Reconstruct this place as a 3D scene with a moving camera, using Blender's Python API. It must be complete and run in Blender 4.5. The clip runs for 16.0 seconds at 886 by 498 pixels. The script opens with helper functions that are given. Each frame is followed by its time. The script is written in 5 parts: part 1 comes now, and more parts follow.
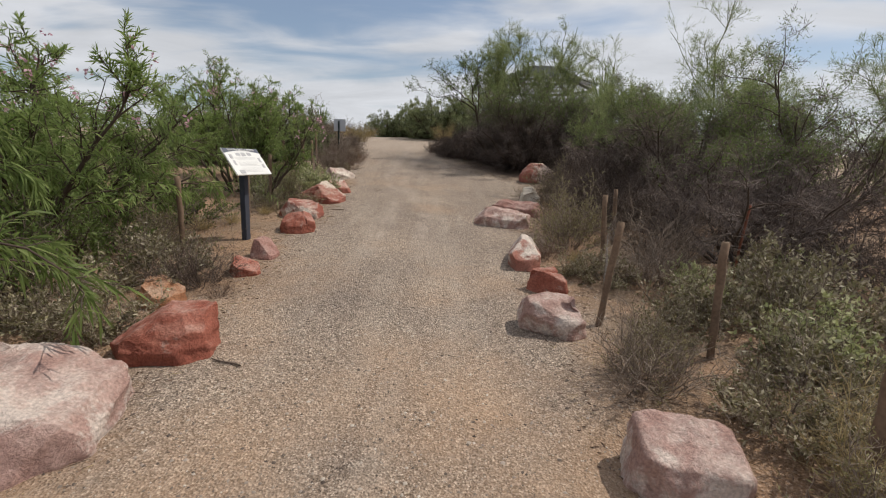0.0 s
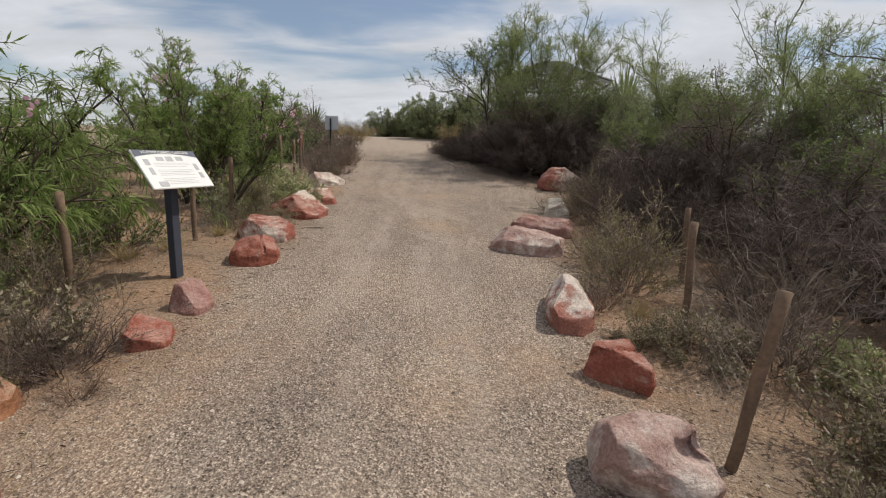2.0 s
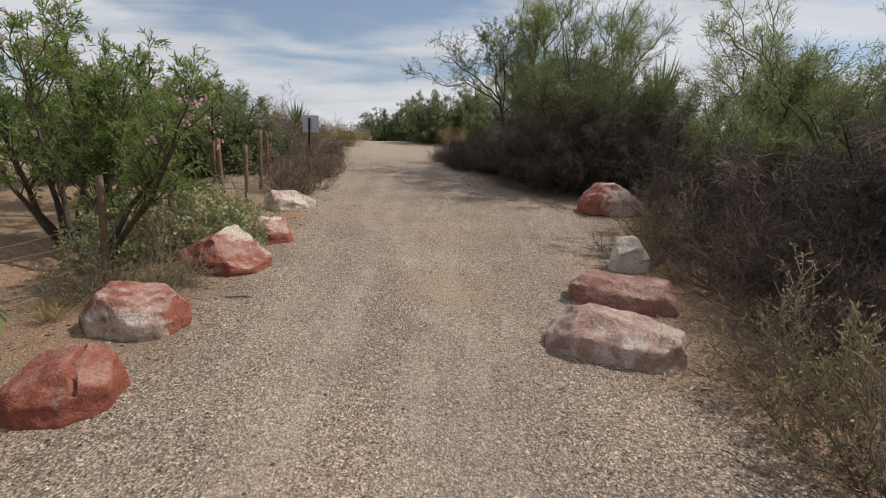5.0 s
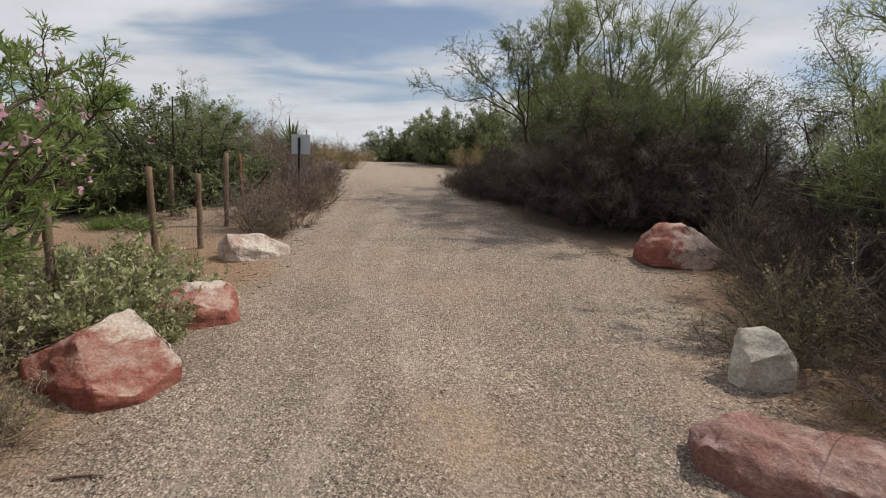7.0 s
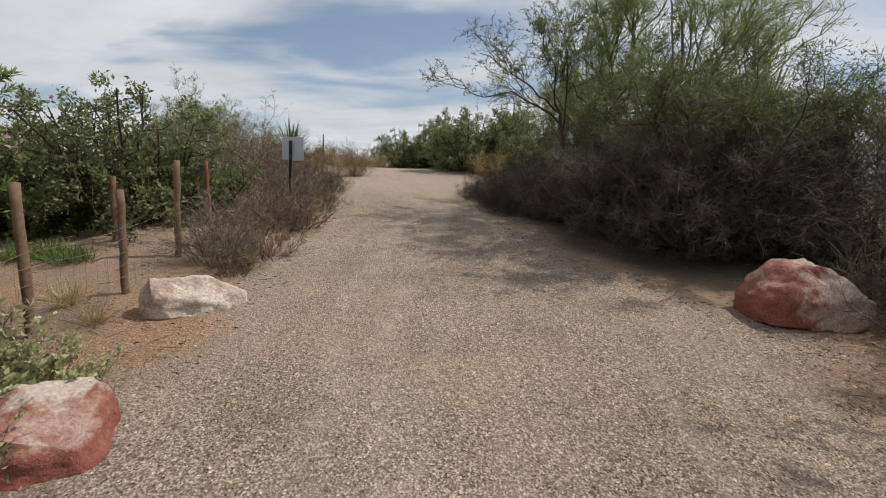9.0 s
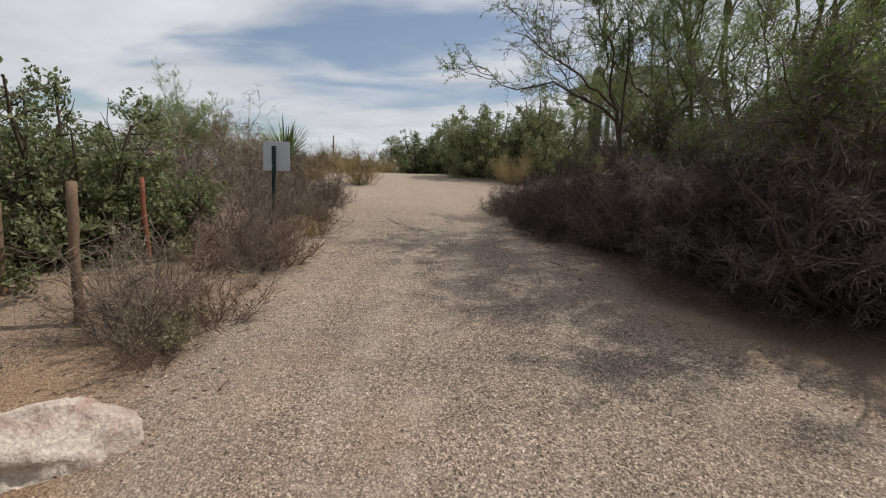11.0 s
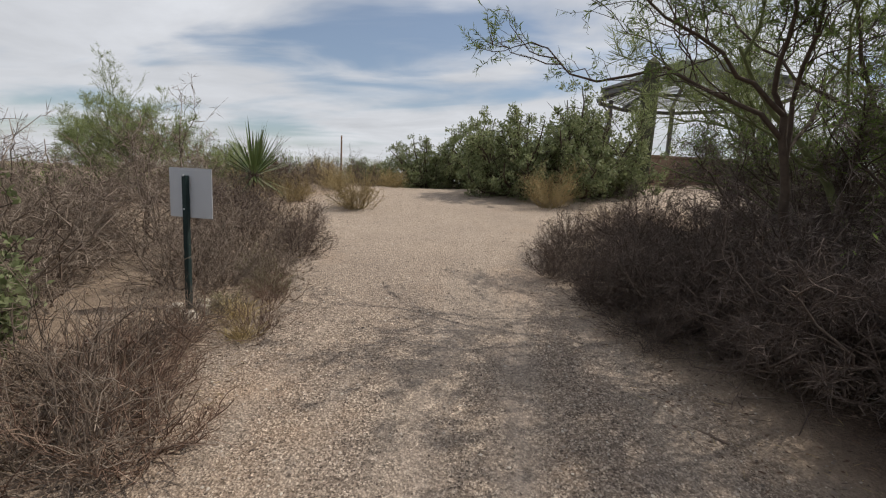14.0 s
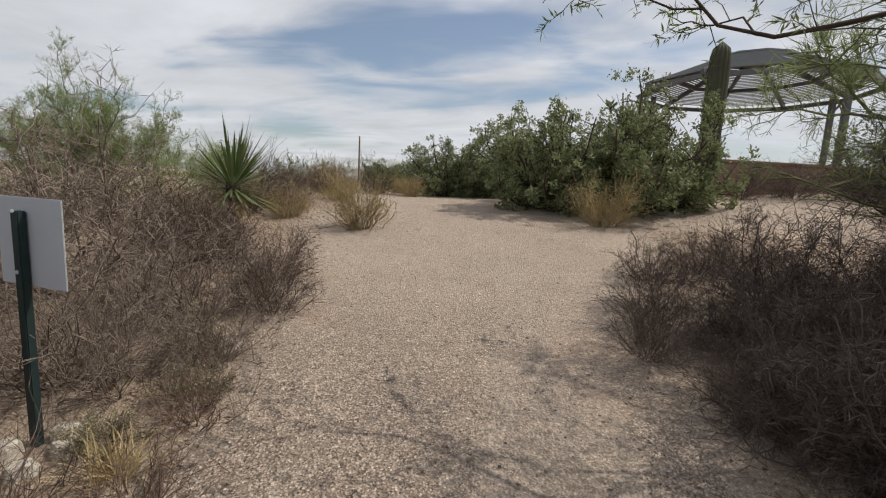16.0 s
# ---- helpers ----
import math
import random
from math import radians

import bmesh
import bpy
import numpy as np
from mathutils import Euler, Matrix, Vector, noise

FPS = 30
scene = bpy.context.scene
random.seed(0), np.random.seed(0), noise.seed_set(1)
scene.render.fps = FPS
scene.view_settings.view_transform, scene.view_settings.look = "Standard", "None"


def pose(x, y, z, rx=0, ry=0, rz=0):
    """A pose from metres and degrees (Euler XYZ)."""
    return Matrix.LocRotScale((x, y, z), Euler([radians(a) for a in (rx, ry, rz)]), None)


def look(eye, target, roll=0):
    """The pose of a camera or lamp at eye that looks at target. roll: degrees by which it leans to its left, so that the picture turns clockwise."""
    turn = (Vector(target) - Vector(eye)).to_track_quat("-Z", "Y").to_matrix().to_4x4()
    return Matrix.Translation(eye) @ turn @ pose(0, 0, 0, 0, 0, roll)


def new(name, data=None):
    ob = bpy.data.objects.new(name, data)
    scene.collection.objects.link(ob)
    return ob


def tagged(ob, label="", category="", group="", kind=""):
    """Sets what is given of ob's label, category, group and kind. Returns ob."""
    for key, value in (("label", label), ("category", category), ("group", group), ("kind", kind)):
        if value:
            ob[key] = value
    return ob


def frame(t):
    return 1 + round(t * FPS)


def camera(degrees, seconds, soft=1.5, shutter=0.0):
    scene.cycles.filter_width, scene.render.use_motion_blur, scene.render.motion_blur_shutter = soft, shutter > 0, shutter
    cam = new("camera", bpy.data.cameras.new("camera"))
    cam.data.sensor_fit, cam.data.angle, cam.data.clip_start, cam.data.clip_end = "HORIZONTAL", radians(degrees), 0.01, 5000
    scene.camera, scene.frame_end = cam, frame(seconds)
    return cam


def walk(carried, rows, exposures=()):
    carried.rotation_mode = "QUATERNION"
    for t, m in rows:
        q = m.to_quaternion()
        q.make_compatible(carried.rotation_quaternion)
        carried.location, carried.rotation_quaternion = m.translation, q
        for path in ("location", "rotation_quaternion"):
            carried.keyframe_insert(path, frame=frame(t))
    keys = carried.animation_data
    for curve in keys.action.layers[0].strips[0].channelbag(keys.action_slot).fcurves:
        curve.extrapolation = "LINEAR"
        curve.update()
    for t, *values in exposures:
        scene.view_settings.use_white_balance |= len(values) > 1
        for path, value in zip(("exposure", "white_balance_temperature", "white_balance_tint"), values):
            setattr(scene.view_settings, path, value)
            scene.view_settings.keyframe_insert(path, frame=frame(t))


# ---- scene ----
cam = camera(88.8, 16.0, soft=1.15)
METRES, EYE, TILT, LEAN, TURN = 13.9, 1.5, 7.0, 0.0, 0.0
ROWS = [
    (0.0, 0.0, 0.0, 0.0, 0.71, -18.31, -2.15),
    (0.5, -0.0014, 0.031, -0.0031, 0.73, -18.32, -2.24),
    (1.0, -0.0058, 0.0626, -0.0057, 0.75, -18.39, -2.39),
    (1.5, -0.0042, 0.0924, -0.009, 0.87, -18.28, -2.3),
    (2.0, -0.0045, 0.1249, -0.011, 1.14, -18.31, -2.28),
    (2.5, -0.0064, 0.1562, -0.0123, 1.16, -18.3, -2.25),
    (3.0, -0.0058, 0.1877, -0.0154, 1.33, -18.32, -2.25),
    (3.5, -0.0112, 0.2182, -0.0176, 1.28, -18.26, -2.32),
    (4.0, -0.0128, 0.2489, -0.0212, 1.25, -18.26, -2.32),
    (6.5, -0.0207, 0.4115, -0.027, 2.01, -16.2, -2.41),
    (7.0, -0.0228, 0.4416, -0.0276, 2.45, -15.67, -2.4),
    (7.5, -0.0243, 0.4706, -0.026, 2.68, -15.5, -2.41),
    (8.0, -0.0231, 0.5004, -0.0271, 3.21, -15.27, -2.42),
    (8.5, -0.0282, 0.5293, -0.0303, 3.85, -15.25, -2.3),
    (9.0, -0.0303, 0.5573, -0.0338, 4.55, -15.19, -2.17),
    (11.5, -0.0553, 0.7095, -0.032, 6.08, -15.2, -1.77),
    (12.0, -0.0584, 0.7418, -0.03, 6.29, -15.19, -1.79),
    (12.5, -0.0673, 0.7728, -0.0287, 6.27, -15.28, -1.94),
    (13.0, -0.0702, 0.8028, -0.0289, 6.37, -15.19, -2.02),
    (13.5, -0.0763, 0.8346, -0.0276, 6.67, -15.19, -2.0),
    (14.0, -0.0838, 0.8659, -0.0252, 7.08, -15.29, -2.02),
    (14.5, -0.0876, 0.8973, -0.0246, 7.95, -15.38, -1.86),
    (15.0, -0.0965, 0.9279, -0.0255, 8.91, -15.35, -1.83),
    (15.5, -0.1022, 0.9576, -0.0289, 9.13, -15.23, -1.83),
    (16.0, -0.1088, 0.988, -0.028, 9.35, -15.3, -1.88),
]
walk(cam, [(t, pose(0, 0, EYE, TILT, LEAN, TURN) @ pose(METRES * x, METRES * y, METRES * z, 90 + pitch, roll, yaw)) for t, x, y, z, yaw, pitch, roll in ROWS])

# ---- sky, sun ----
SUN_EL, SUN_AZ = 55.0, 72.0          # azimuth from +y (ahead) towards +x (right)
world = bpy.data.worlds.new("sky")
scene.world = world
world.use_nodes = True
wt = world.node_tree
wt.nodes.clear()
wo = wt.nodes.new("ShaderNodeOutputWorld")
wb = wt.nodes.new("ShaderNodeBackground")
sky = wt.nodes.new("ShaderNodeTexSky")
sky.sky_type, sky.sun_disc = "NISHITA", False
sky.sun_elevation, sky.sun_rotation = radians(SUN_EL), radians(SUN_AZ)
sky.air_density, sky.dust_density = 1.0, 1.2
wb.inputs["Strength"].default_value = 0.1
co = wt.nodes.new("ShaderNodeTexCoord")
sep = wt.nodes.new("ShaderNodeSeparateXYZ")
wt.links.new(co.outputs["Generated"], sep.inputs[0])


def wmath(op, a, b=None, c=None):
    n = wt.nodes.new("ShaderNodeMath")
    n.operation = op
    for i, v in enumerate((a, b, c)):
        if v is None:
            continue
        if isinstance(v, (int, float)):
            n.inputs[i].default_value = v
        else:
            wt.links.new(v, n.inputs[i])
    return n.outputs[0]


# cloud deck: the view direction laid onto a high plane
up_ = wmath("MAXIMUM", sep.outputs[2], 0.0)
den = wmath("ADD", up_, 0.16)
cx_ = wmath("DIVIDE", sep.outputs[0], den)
cy_ = wmath("DIVIDE", sep.outputs[1], den)
comb = wt.nodes.new("ShaderNodeCombineXYZ")
wt.links.new(cx_, comb.inputs[0])
wt.links.new(cy_, comb.inputs[1])


def wnoise(scale, detail, rough, off, sx=1.0):
    m = wt.nodes.new("ShaderNodeMapping")
    m.inputs["Location"].default_value = off
    m.inputs["Scale"].default_value = (sx, 1.0, 1.0)
    wt.links.new(comb.outputs[0], m.inputs[0])
    n = wt.nodes.new("ShaderNodeTexNoise")
    n.inputs["Scale"].default_value, n.inputs["Detail"].default_value, n.inputs["Roughness"].default_value = scale, detail, rough
    n.inputs["Distortion"].default_value = 0.4
    wt.links.new(m.outputs[0], n.inputs["Vector"])
    return n.outputs["Fac"]


big = wnoise(0.9, 3, 0.5, (3.1, 1.7, 0), 0.8)
fine = wnoise(2.2, 6, 0.52, (2.4, 3.2, 0), 0.5)
mixn = wmath("ADD", wmath("MULTIPLY", big, 0.5), wmath("MULTIPLY", fine, 0.5))
cov = wt.nodes.new("ShaderNodeMapRange")
cov.interpolation_type = "SMOOTHSTEP"
cov.inputs[1].default_value, cov.inputs[2].default_value = 0.36, 0.54
cov.inputs[3].default_value, cov.inputs[4].default_value = 0.1, 0.95
wt.links.new(mixn, cov.inputs[0])
shade = wt.nodes.new("ShaderNodeMapRange")
shade.inputs[1].default_value, shade.inputs[2].default_value = 0.3, 0.7
shade.inputs[3].default_value, shade.inputs[4].default_value = 6.0, 8.1
wt.links.new(wnoise(1.7, 6, 0.6, (7.7, 2.2, 0), 0.6), shade.inputs[0])
ccol = wt.nodes.new("ShaderNodeVectorMath")
ccol.operation = "SCALE"
ccol.inputs[0].default_value = (0.93, 0.95, 1.0)
wt.links.new(shade.outputs[0], ccol.inputs["Scale"])
mixc = wt.nodes.new("ShaderNodeMix")
mixc.data_type = "RGBA"
wt.links.new(cov.outputs[0], mixc.inputs[0])
wt.links.new(sky.outputs[0], mixc.inputs[6])
wt.links.new(ccol.outputs[0], mixc.inputs[7])
wt.links.new(mixc.outputs[2], wb.inputs["Color"])
wt.links.new(wb.outputs[0], wo.inputs[0])

sun_data = bpy.data.lights.new("sun", "SUN")
sun_data.energy, sun_data.angle, sun_data.color = 3.4, radians(0.6), (1.0, 0.93, 0.83)
sun = new("sun", sun_data)
saz, sel = radians(SUN_AZ), radians(SUN_EL)
SUNDIR = Vector((math.sin(saz) * math.cos(sel), math.cos(saz) * math.cos(sel), math.sin(sel)))
sun.matrix_world = look(SUNDIR * 60, (0, 0, 0))


# ---- materials ----
def mat_base(name, rough=0.9):
    m = bpy.data.materials.new(name)
    m.use_nodes = True
    t = m.node_tree
    b = t.nodes["Principled BSDF"]
    b.inputs["Roughness"].default_value = rough
    b.inputs["Specular IOR Level"].default_value = 0.25
    return m, t, b


def tnoise(t, scale, detail=4, rough=0.55, space="Object", dist=0.0):
    c = t.nodes.new("ShaderNodeTexCoord")
    n = t.nodes.new("ShaderNodeTexNoise")
    n.inputs["Scale"].default_value, n.inputs["Detail"].default_value = scale, detail
    n.inputs["Roughness"].default_value, n.inputs["Distortion"].default_value = rough, dist
    t.links.new(c.outputs[space], n.inputs["Vector"])
    return n.outputs["Fac"]


def tramp(t, fac, stops):
    r = t.nodes.new("ShaderNodeValToRGB")
    while len(r.color_ramp.elements) < len(stops):
        r.color_ramp.elements.new(0.5)
    for e, (p, c) in zip(r.color_ramp.elements, stops):
        e.position, e.color = p, (*c, 1)
    t.links.new(fac, r.inputs[0])
    return r.outputs[0]


def tmix(t, fac, a, b, mode="MIX"):
    m = t.nodes.new("ShaderNodeMix")
    m.data_type, m.blend_type = "RGBA", mode
    for i, v in ((0, fac), (6, a), (7, b)):
        if isinstance(v, (int, float)):
            m.inputs[i].default_value = v
        elif isinstance(v, tuple):
            m.inputs[i].default_value = (*v, 1)
        else:
            t.links.new(v, m.inputs[i])
    return m.outputs[2]


def tmap(t, v, a, b, c=0.0, d=1.0):
    m = t.nodes.new("ShaderNodeMapRange")
    for i, x in enumerate((a, b, c, d)):
        m.inputs[i + 1].default_value = x
    t.links.new(v, m.inputs[0])
    return m.outputs[0]


def tbump(t, b, height, strength=0.5, dist=0.02):
    n = t.nodes.new("ShaderNodeBump")
    n.inputs["Strength"].default_value, n.inputs["Distance"].default_value = strength, dist
    t.links.new(height, n.inputs["Height"])
    t.links.new(n.outputs[0], b.inputs["Normal"])


def plain(name, col, var=0.25, scale=30, rough=0.85, bump=0.3):
    """A surface of one colour with grain and blotches about it."""
    m, t, b = mat_base(name, rough)
    lo, hi = tuple(c * (1 - var) for c in col), tuple(min(1, c * (1 + var)) for c in col)
    g = tmix(t, 0.5, tramp(t, tnoise(t, scale, 6), [(0.3, lo), (0.7, hi)]), tramp(t, tnoise(t, scale / 9, 3), [(0.3, lo), (0.7, hi)]))
    t.links.new(g, b.inputs["Base Color"])
    tbump(t, b, tnoise(t, scale * 2, 5), bump, 0.004)
    return m


def leafy(name, cols, through_=0.3, rough=0.55):
    """Leaves: a colour of its own for each leaf, and light that comes through."""
    m, t, b = mat_base(name, rough)
    geo = t.nodes.new("ShaderNodeNewGeometry")
    obi = t.nodes.new("ShaderNodeObjectInfo")
    n = len(cols)
    c = tramp(t, geo.outputs["Random Per Island"], [(i / max(1, n - 1), k) for i, k in enumerate(cols)])
    hs = t.nodes.new("ShaderNodeHueSaturation")
    t.links.new(c, hs.inputs["Color"])
    t.links.new(tmap(t, obi.outputs["Random"], 0, 1, 0.82, 1.18), hs.inputs["Value"])
    t.links.new(hs.outputs[0], b.inputs["Base Color"])
    tr = t.nodes.new("ShaderNodeBsdfTranslucent")
    t.links.new(hs.outputs[0], tr.inputs["Color"])
    mx = t.nodes.new("ShaderNodeMixShader")
    mx.inputs[0].default_value = through_
    t.links.new(b.outputs[0], mx.inputs[1])
    t.links.new(tr.outputs[0], mx.inputs[2])
    t.links.new(mx.outputs[0], t.nodes["Material Output"].inputs[0])
    return m


def rock_mat(name, cols, patch, amount, scale=2.3, side=(0, 0, 0)):
    """Weathered sandstone: bands and blotches of the given colours, pale crust in patches, more of it towards side."""
    m, t, b = mat_base(name, 0.92)
    base = tramp(t, tnoise(t, 3.6, 8, 0.68, dist=0.3), [(0.25, cols[0]), (0.5, cols[1]), (0.75, cols[2])])
    tc = t.nodes.new("ShaderNodeTexCoord")
    dot = t.nodes.new("ShaderNodeVectorMath")
    dot.operation = "DOT_PRODUCT"
    dot.inputs[1].default_value = side
    t.links.new(tc.outputs["Object"], dot.inputs[0])
    lean = t.nodes.new("ShaderNodeMath")
    t.links.new(tnoise(t, scale, 8, 0.7, dist=0.4), lean.inputs[0])
    t.links.new(dot.outputs["Value"], lean.inputs[1])
    crust = tmap(t, lean.outputs[0], 0.62 - amount, 0.7 - amount)
    c = tmix(t, crust, base, patch)
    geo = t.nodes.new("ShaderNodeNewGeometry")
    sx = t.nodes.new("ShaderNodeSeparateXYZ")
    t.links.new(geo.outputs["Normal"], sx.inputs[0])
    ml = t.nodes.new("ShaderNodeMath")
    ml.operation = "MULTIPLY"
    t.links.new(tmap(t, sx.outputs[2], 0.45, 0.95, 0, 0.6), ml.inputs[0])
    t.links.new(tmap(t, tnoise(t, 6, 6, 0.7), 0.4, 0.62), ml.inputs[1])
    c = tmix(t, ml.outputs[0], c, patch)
    speck = tmap(t, tnoise(t, 60, 4), 0.35, 0.7, 0.72, 1.14)
    c = tmix(t, 1.0, c, speck, "MULTIPLY")
    vein = tmap(t, tnoise(t, 11, 8, 0.75, dist=0.5), 0.32, 0.44, 0.66, 1.0)
    c = tmix(t, 0.7, c, vein, "MULTIPLY")
    t.links.new(c, b.inputs["Base Color"])
    h = tmix(t, 0.35, tnoise(t, 7, 8, 0.7, dist=0.8), tnoise(t, 45, 5, 0.7))
    tbump(t, b, h, 1.0, 0.04)
    return m


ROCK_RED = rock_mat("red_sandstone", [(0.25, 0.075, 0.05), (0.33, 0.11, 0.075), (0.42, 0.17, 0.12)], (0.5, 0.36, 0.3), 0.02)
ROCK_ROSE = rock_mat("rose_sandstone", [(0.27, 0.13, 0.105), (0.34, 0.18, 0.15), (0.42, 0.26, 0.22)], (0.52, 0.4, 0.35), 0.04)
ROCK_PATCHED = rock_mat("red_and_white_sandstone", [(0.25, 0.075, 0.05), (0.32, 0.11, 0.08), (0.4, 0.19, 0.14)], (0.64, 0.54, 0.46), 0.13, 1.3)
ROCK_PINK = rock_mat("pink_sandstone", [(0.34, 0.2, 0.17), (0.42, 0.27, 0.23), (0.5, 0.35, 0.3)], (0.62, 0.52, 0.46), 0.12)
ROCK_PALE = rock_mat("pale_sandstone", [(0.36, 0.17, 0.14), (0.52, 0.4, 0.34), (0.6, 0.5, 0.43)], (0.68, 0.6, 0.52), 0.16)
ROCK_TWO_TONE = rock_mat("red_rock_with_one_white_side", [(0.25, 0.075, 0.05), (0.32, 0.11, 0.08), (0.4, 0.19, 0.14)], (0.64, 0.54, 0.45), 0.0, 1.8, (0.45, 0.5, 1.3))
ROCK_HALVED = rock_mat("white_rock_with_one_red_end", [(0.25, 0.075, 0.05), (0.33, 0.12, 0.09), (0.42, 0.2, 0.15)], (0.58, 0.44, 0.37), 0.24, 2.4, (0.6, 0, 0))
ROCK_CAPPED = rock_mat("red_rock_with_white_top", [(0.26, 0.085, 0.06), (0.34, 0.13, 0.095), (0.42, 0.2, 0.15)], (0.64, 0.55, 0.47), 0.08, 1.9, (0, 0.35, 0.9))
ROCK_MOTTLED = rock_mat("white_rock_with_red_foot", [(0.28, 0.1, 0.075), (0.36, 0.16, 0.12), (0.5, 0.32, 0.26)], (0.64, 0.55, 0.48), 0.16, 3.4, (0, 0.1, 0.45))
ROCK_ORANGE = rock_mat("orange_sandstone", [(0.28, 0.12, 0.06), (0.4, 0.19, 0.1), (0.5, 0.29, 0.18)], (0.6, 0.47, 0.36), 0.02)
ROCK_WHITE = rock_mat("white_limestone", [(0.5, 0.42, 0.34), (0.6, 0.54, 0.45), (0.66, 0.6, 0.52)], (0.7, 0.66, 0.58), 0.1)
BARK = plain("dark_bark", (0.075, 0.055, 0.042), 0.4, 25)
BARK_GREEN = plain("green_bark", (0.15, 0.165, 0.075), 0.35, 25)
TWIG_BROWN = leafy("dry_brown_twig", [(0.07, 0.05, 0.041), (0.125, 0.093, 0.075), (0.2, 0.155, 0.125)], 0.05, 0.9)
TWIG_GREY = leafy("dry_grey_twig", [(0.115, 0.087, 0.07), (0.21, 0.163, 0.13), (0.33, 0.272, 0.22)], 0.05, 0.9)
TWIG_RED = leafy("dry_red_twig", [(0.1, 0.062, 0.045), (0.17, 0.112, 0.083), (0.27, 0.195, 0.15)], 0.05, 0.9)
# darker copy of the dry twig colours, for brush in deep shade
TWIG_SHADED = leafy("dead_shaded_twig", [(0.055, 0.041, 0.035), (0.1, 0.076, 0.065), (0.165, 0.128, 0.108)], 0.03, 0.9)
TWIG_DEAD = leafy("dead_grey_brown_twig", [(0.095, 0.072, 0.063), (0.165, 0.13, 0.115), (0.25, 0.205, 0.18)], 0.05, 0.9)
STRAW = leafy("dry_straw", [(0.36, 0.27, 0.13), (0.45, 0.36, 0.19), (0.3, 0.22, 0.11)], 0.2, 0.8)
LEAF_WILLOW = leafy("willow_leaf", [(0.14, 0.2, 0.055), (0.21, 0.285, 0.085), (0.3, 0.37, 0.13)], 0.52)
LEAF_DARK = leafy("evergreen_leaf", [(0.13, 0.16, 0.065), (0.2, 0.232, 0.11), (0.3, 0.32, 0.175)], 0.42)
LEAF_MESQ = leafy("mesquite_leaf", [(0.1, 0.145, 0.04), (0.155, 0.21, 0.06), (0.21, 0.265, 0.09)], 0.48)
LEAF_PALO = leafy("palo_verde_twig", [(0.18, 0.225, 0.085), (0.25, 0.3, 0.12), (0.33, 0.37, 0.175)], 0.48)
LEAF_SILVER = leafy("silvery_leaf", [(0.14, 0.125, 0.052), (0.265, 0.235, 0.13), (0.53, 0.475, 0.36)], 0.25)
LEAF_BRITTLE = leafy("brittle_leaf", [(0.27, 0.3, 0.13), (0.4, 0.42, 0.2), (0.56, 0.55, 0.36)], 0.35)
LEAF_OLIVE = leafy("olive_leaf", [(0.2, 0.18, 0.08), (0.28, 0.25, 0.12), (0.36, 0.32, 0.17)], 0.25)
LEAF_YUCCA = leafy("yucca_blade", [(0.1, 0.15, 0.05), (0.15, 0.2, 0.075), (0.2, 0.24, 0.1)], 0.15, 0.45)
PEBBLE = leafy("pebble", [(0.08, 0.06, 0.05), (0.2, 0.16, 0.13), (0.36, 0.3, 0.25), (0.6, 0.53, 0.45)], 0.02, 0.9)
PETAL = leafy("pink_petal", [(0.55, 0.3, 0.38), (0.65, 0.42, 0.48)], 0.4)
WOOD_POST = plain("weathered_post", (0.17, 0.115, 0.078), 0.45, 40)
RUST = plain("rusty_steel", (0.2, 0.075, 0.045), 0.4, 40)
POST_BLUE = plain("dark_blue_grey_paint", (0.05, 0.056, 0.075), 0.2, 20, 0.55, 0.1)
POST_GREEN = plain("dark_green_paint", (0.02, 0.035, 0.035), 0.25, 20, 0.5, 0.1)
SIGN_BACK = plain("bare_aluminium_back", (0.5, 0.51, 0.54), 0.05, 6, 0.6, 0.05)
SIGN_WHITE = plain("white_panel", (0.72, 0.72, 0.7), 0.04, 8, 0.4, 0.02)
SIGN_TEXT = plain("grey_print", (0.4, 0.4, 0.41), 0.12, 30, 0.5, 0.02)
SIGN_PRINT = plain("pale_grey_print", (0.52, 0.52, 0.52), 0.06, 30, 0.5, 0.02)
SIGN_DARK = plain("dark_print", (0.1, 0.11, 0.14), 0.2, 20, 0.5, 0.02)
WIRE = plain("galvanised_wire", (0.25, 0.22, 0.2), 0.2, 60, 0.6, 0.05)
STEEL = plain("grey_painted_steel", (0.13, 0.135, 0.14), 0.2, 10, 0.6, 0.1)
ROOFING = plain("grey_roof_sheet", (0.2, 0.21, 0.21), 0.15, 6, 0.6, 0.1)
CACTUS = plain("saguaro_skin", (0.07, 0.072, 0.045), 0.35, 14, 0.8, 0.5)
MASONRY = plain("brown_masonry", (0.28, 0.19, 0.14), 0.3, 12, 0.95, 0.6)


# ---- geometry helpers ----
def mesh_arrays(name, verts, polys, material):
    """A mesh from vertex rows and face index arrays (each array: faces of one size)."""
    me = bpy.data.meshes.new(name)
    verts = np.asarray(verts, np.float32)
    me.vertices.add(len(verts))
    me.vertices.foreach_set("co", verts.ravel())
    loops = np.concatenate([np.asarray(p).ravel() for p in polys]).astype(np.int32)
    sizes = np.concatenate([np.full(len(p), np.asarray(p).shape[1]) for p in polys])
    me.loops.add(len(loops))
    me.loops.foreach_set("vertex_index", loops)
    me.polygons.add(len(sizes))
    me.polygons.foreach_set("loop_start", np.r_[0, np.cumsum(sizes)[:-1]].astype(np.int32))
    me.update(calc_edges=True)
    me.validate()
    me.materials.append(material)
    return me


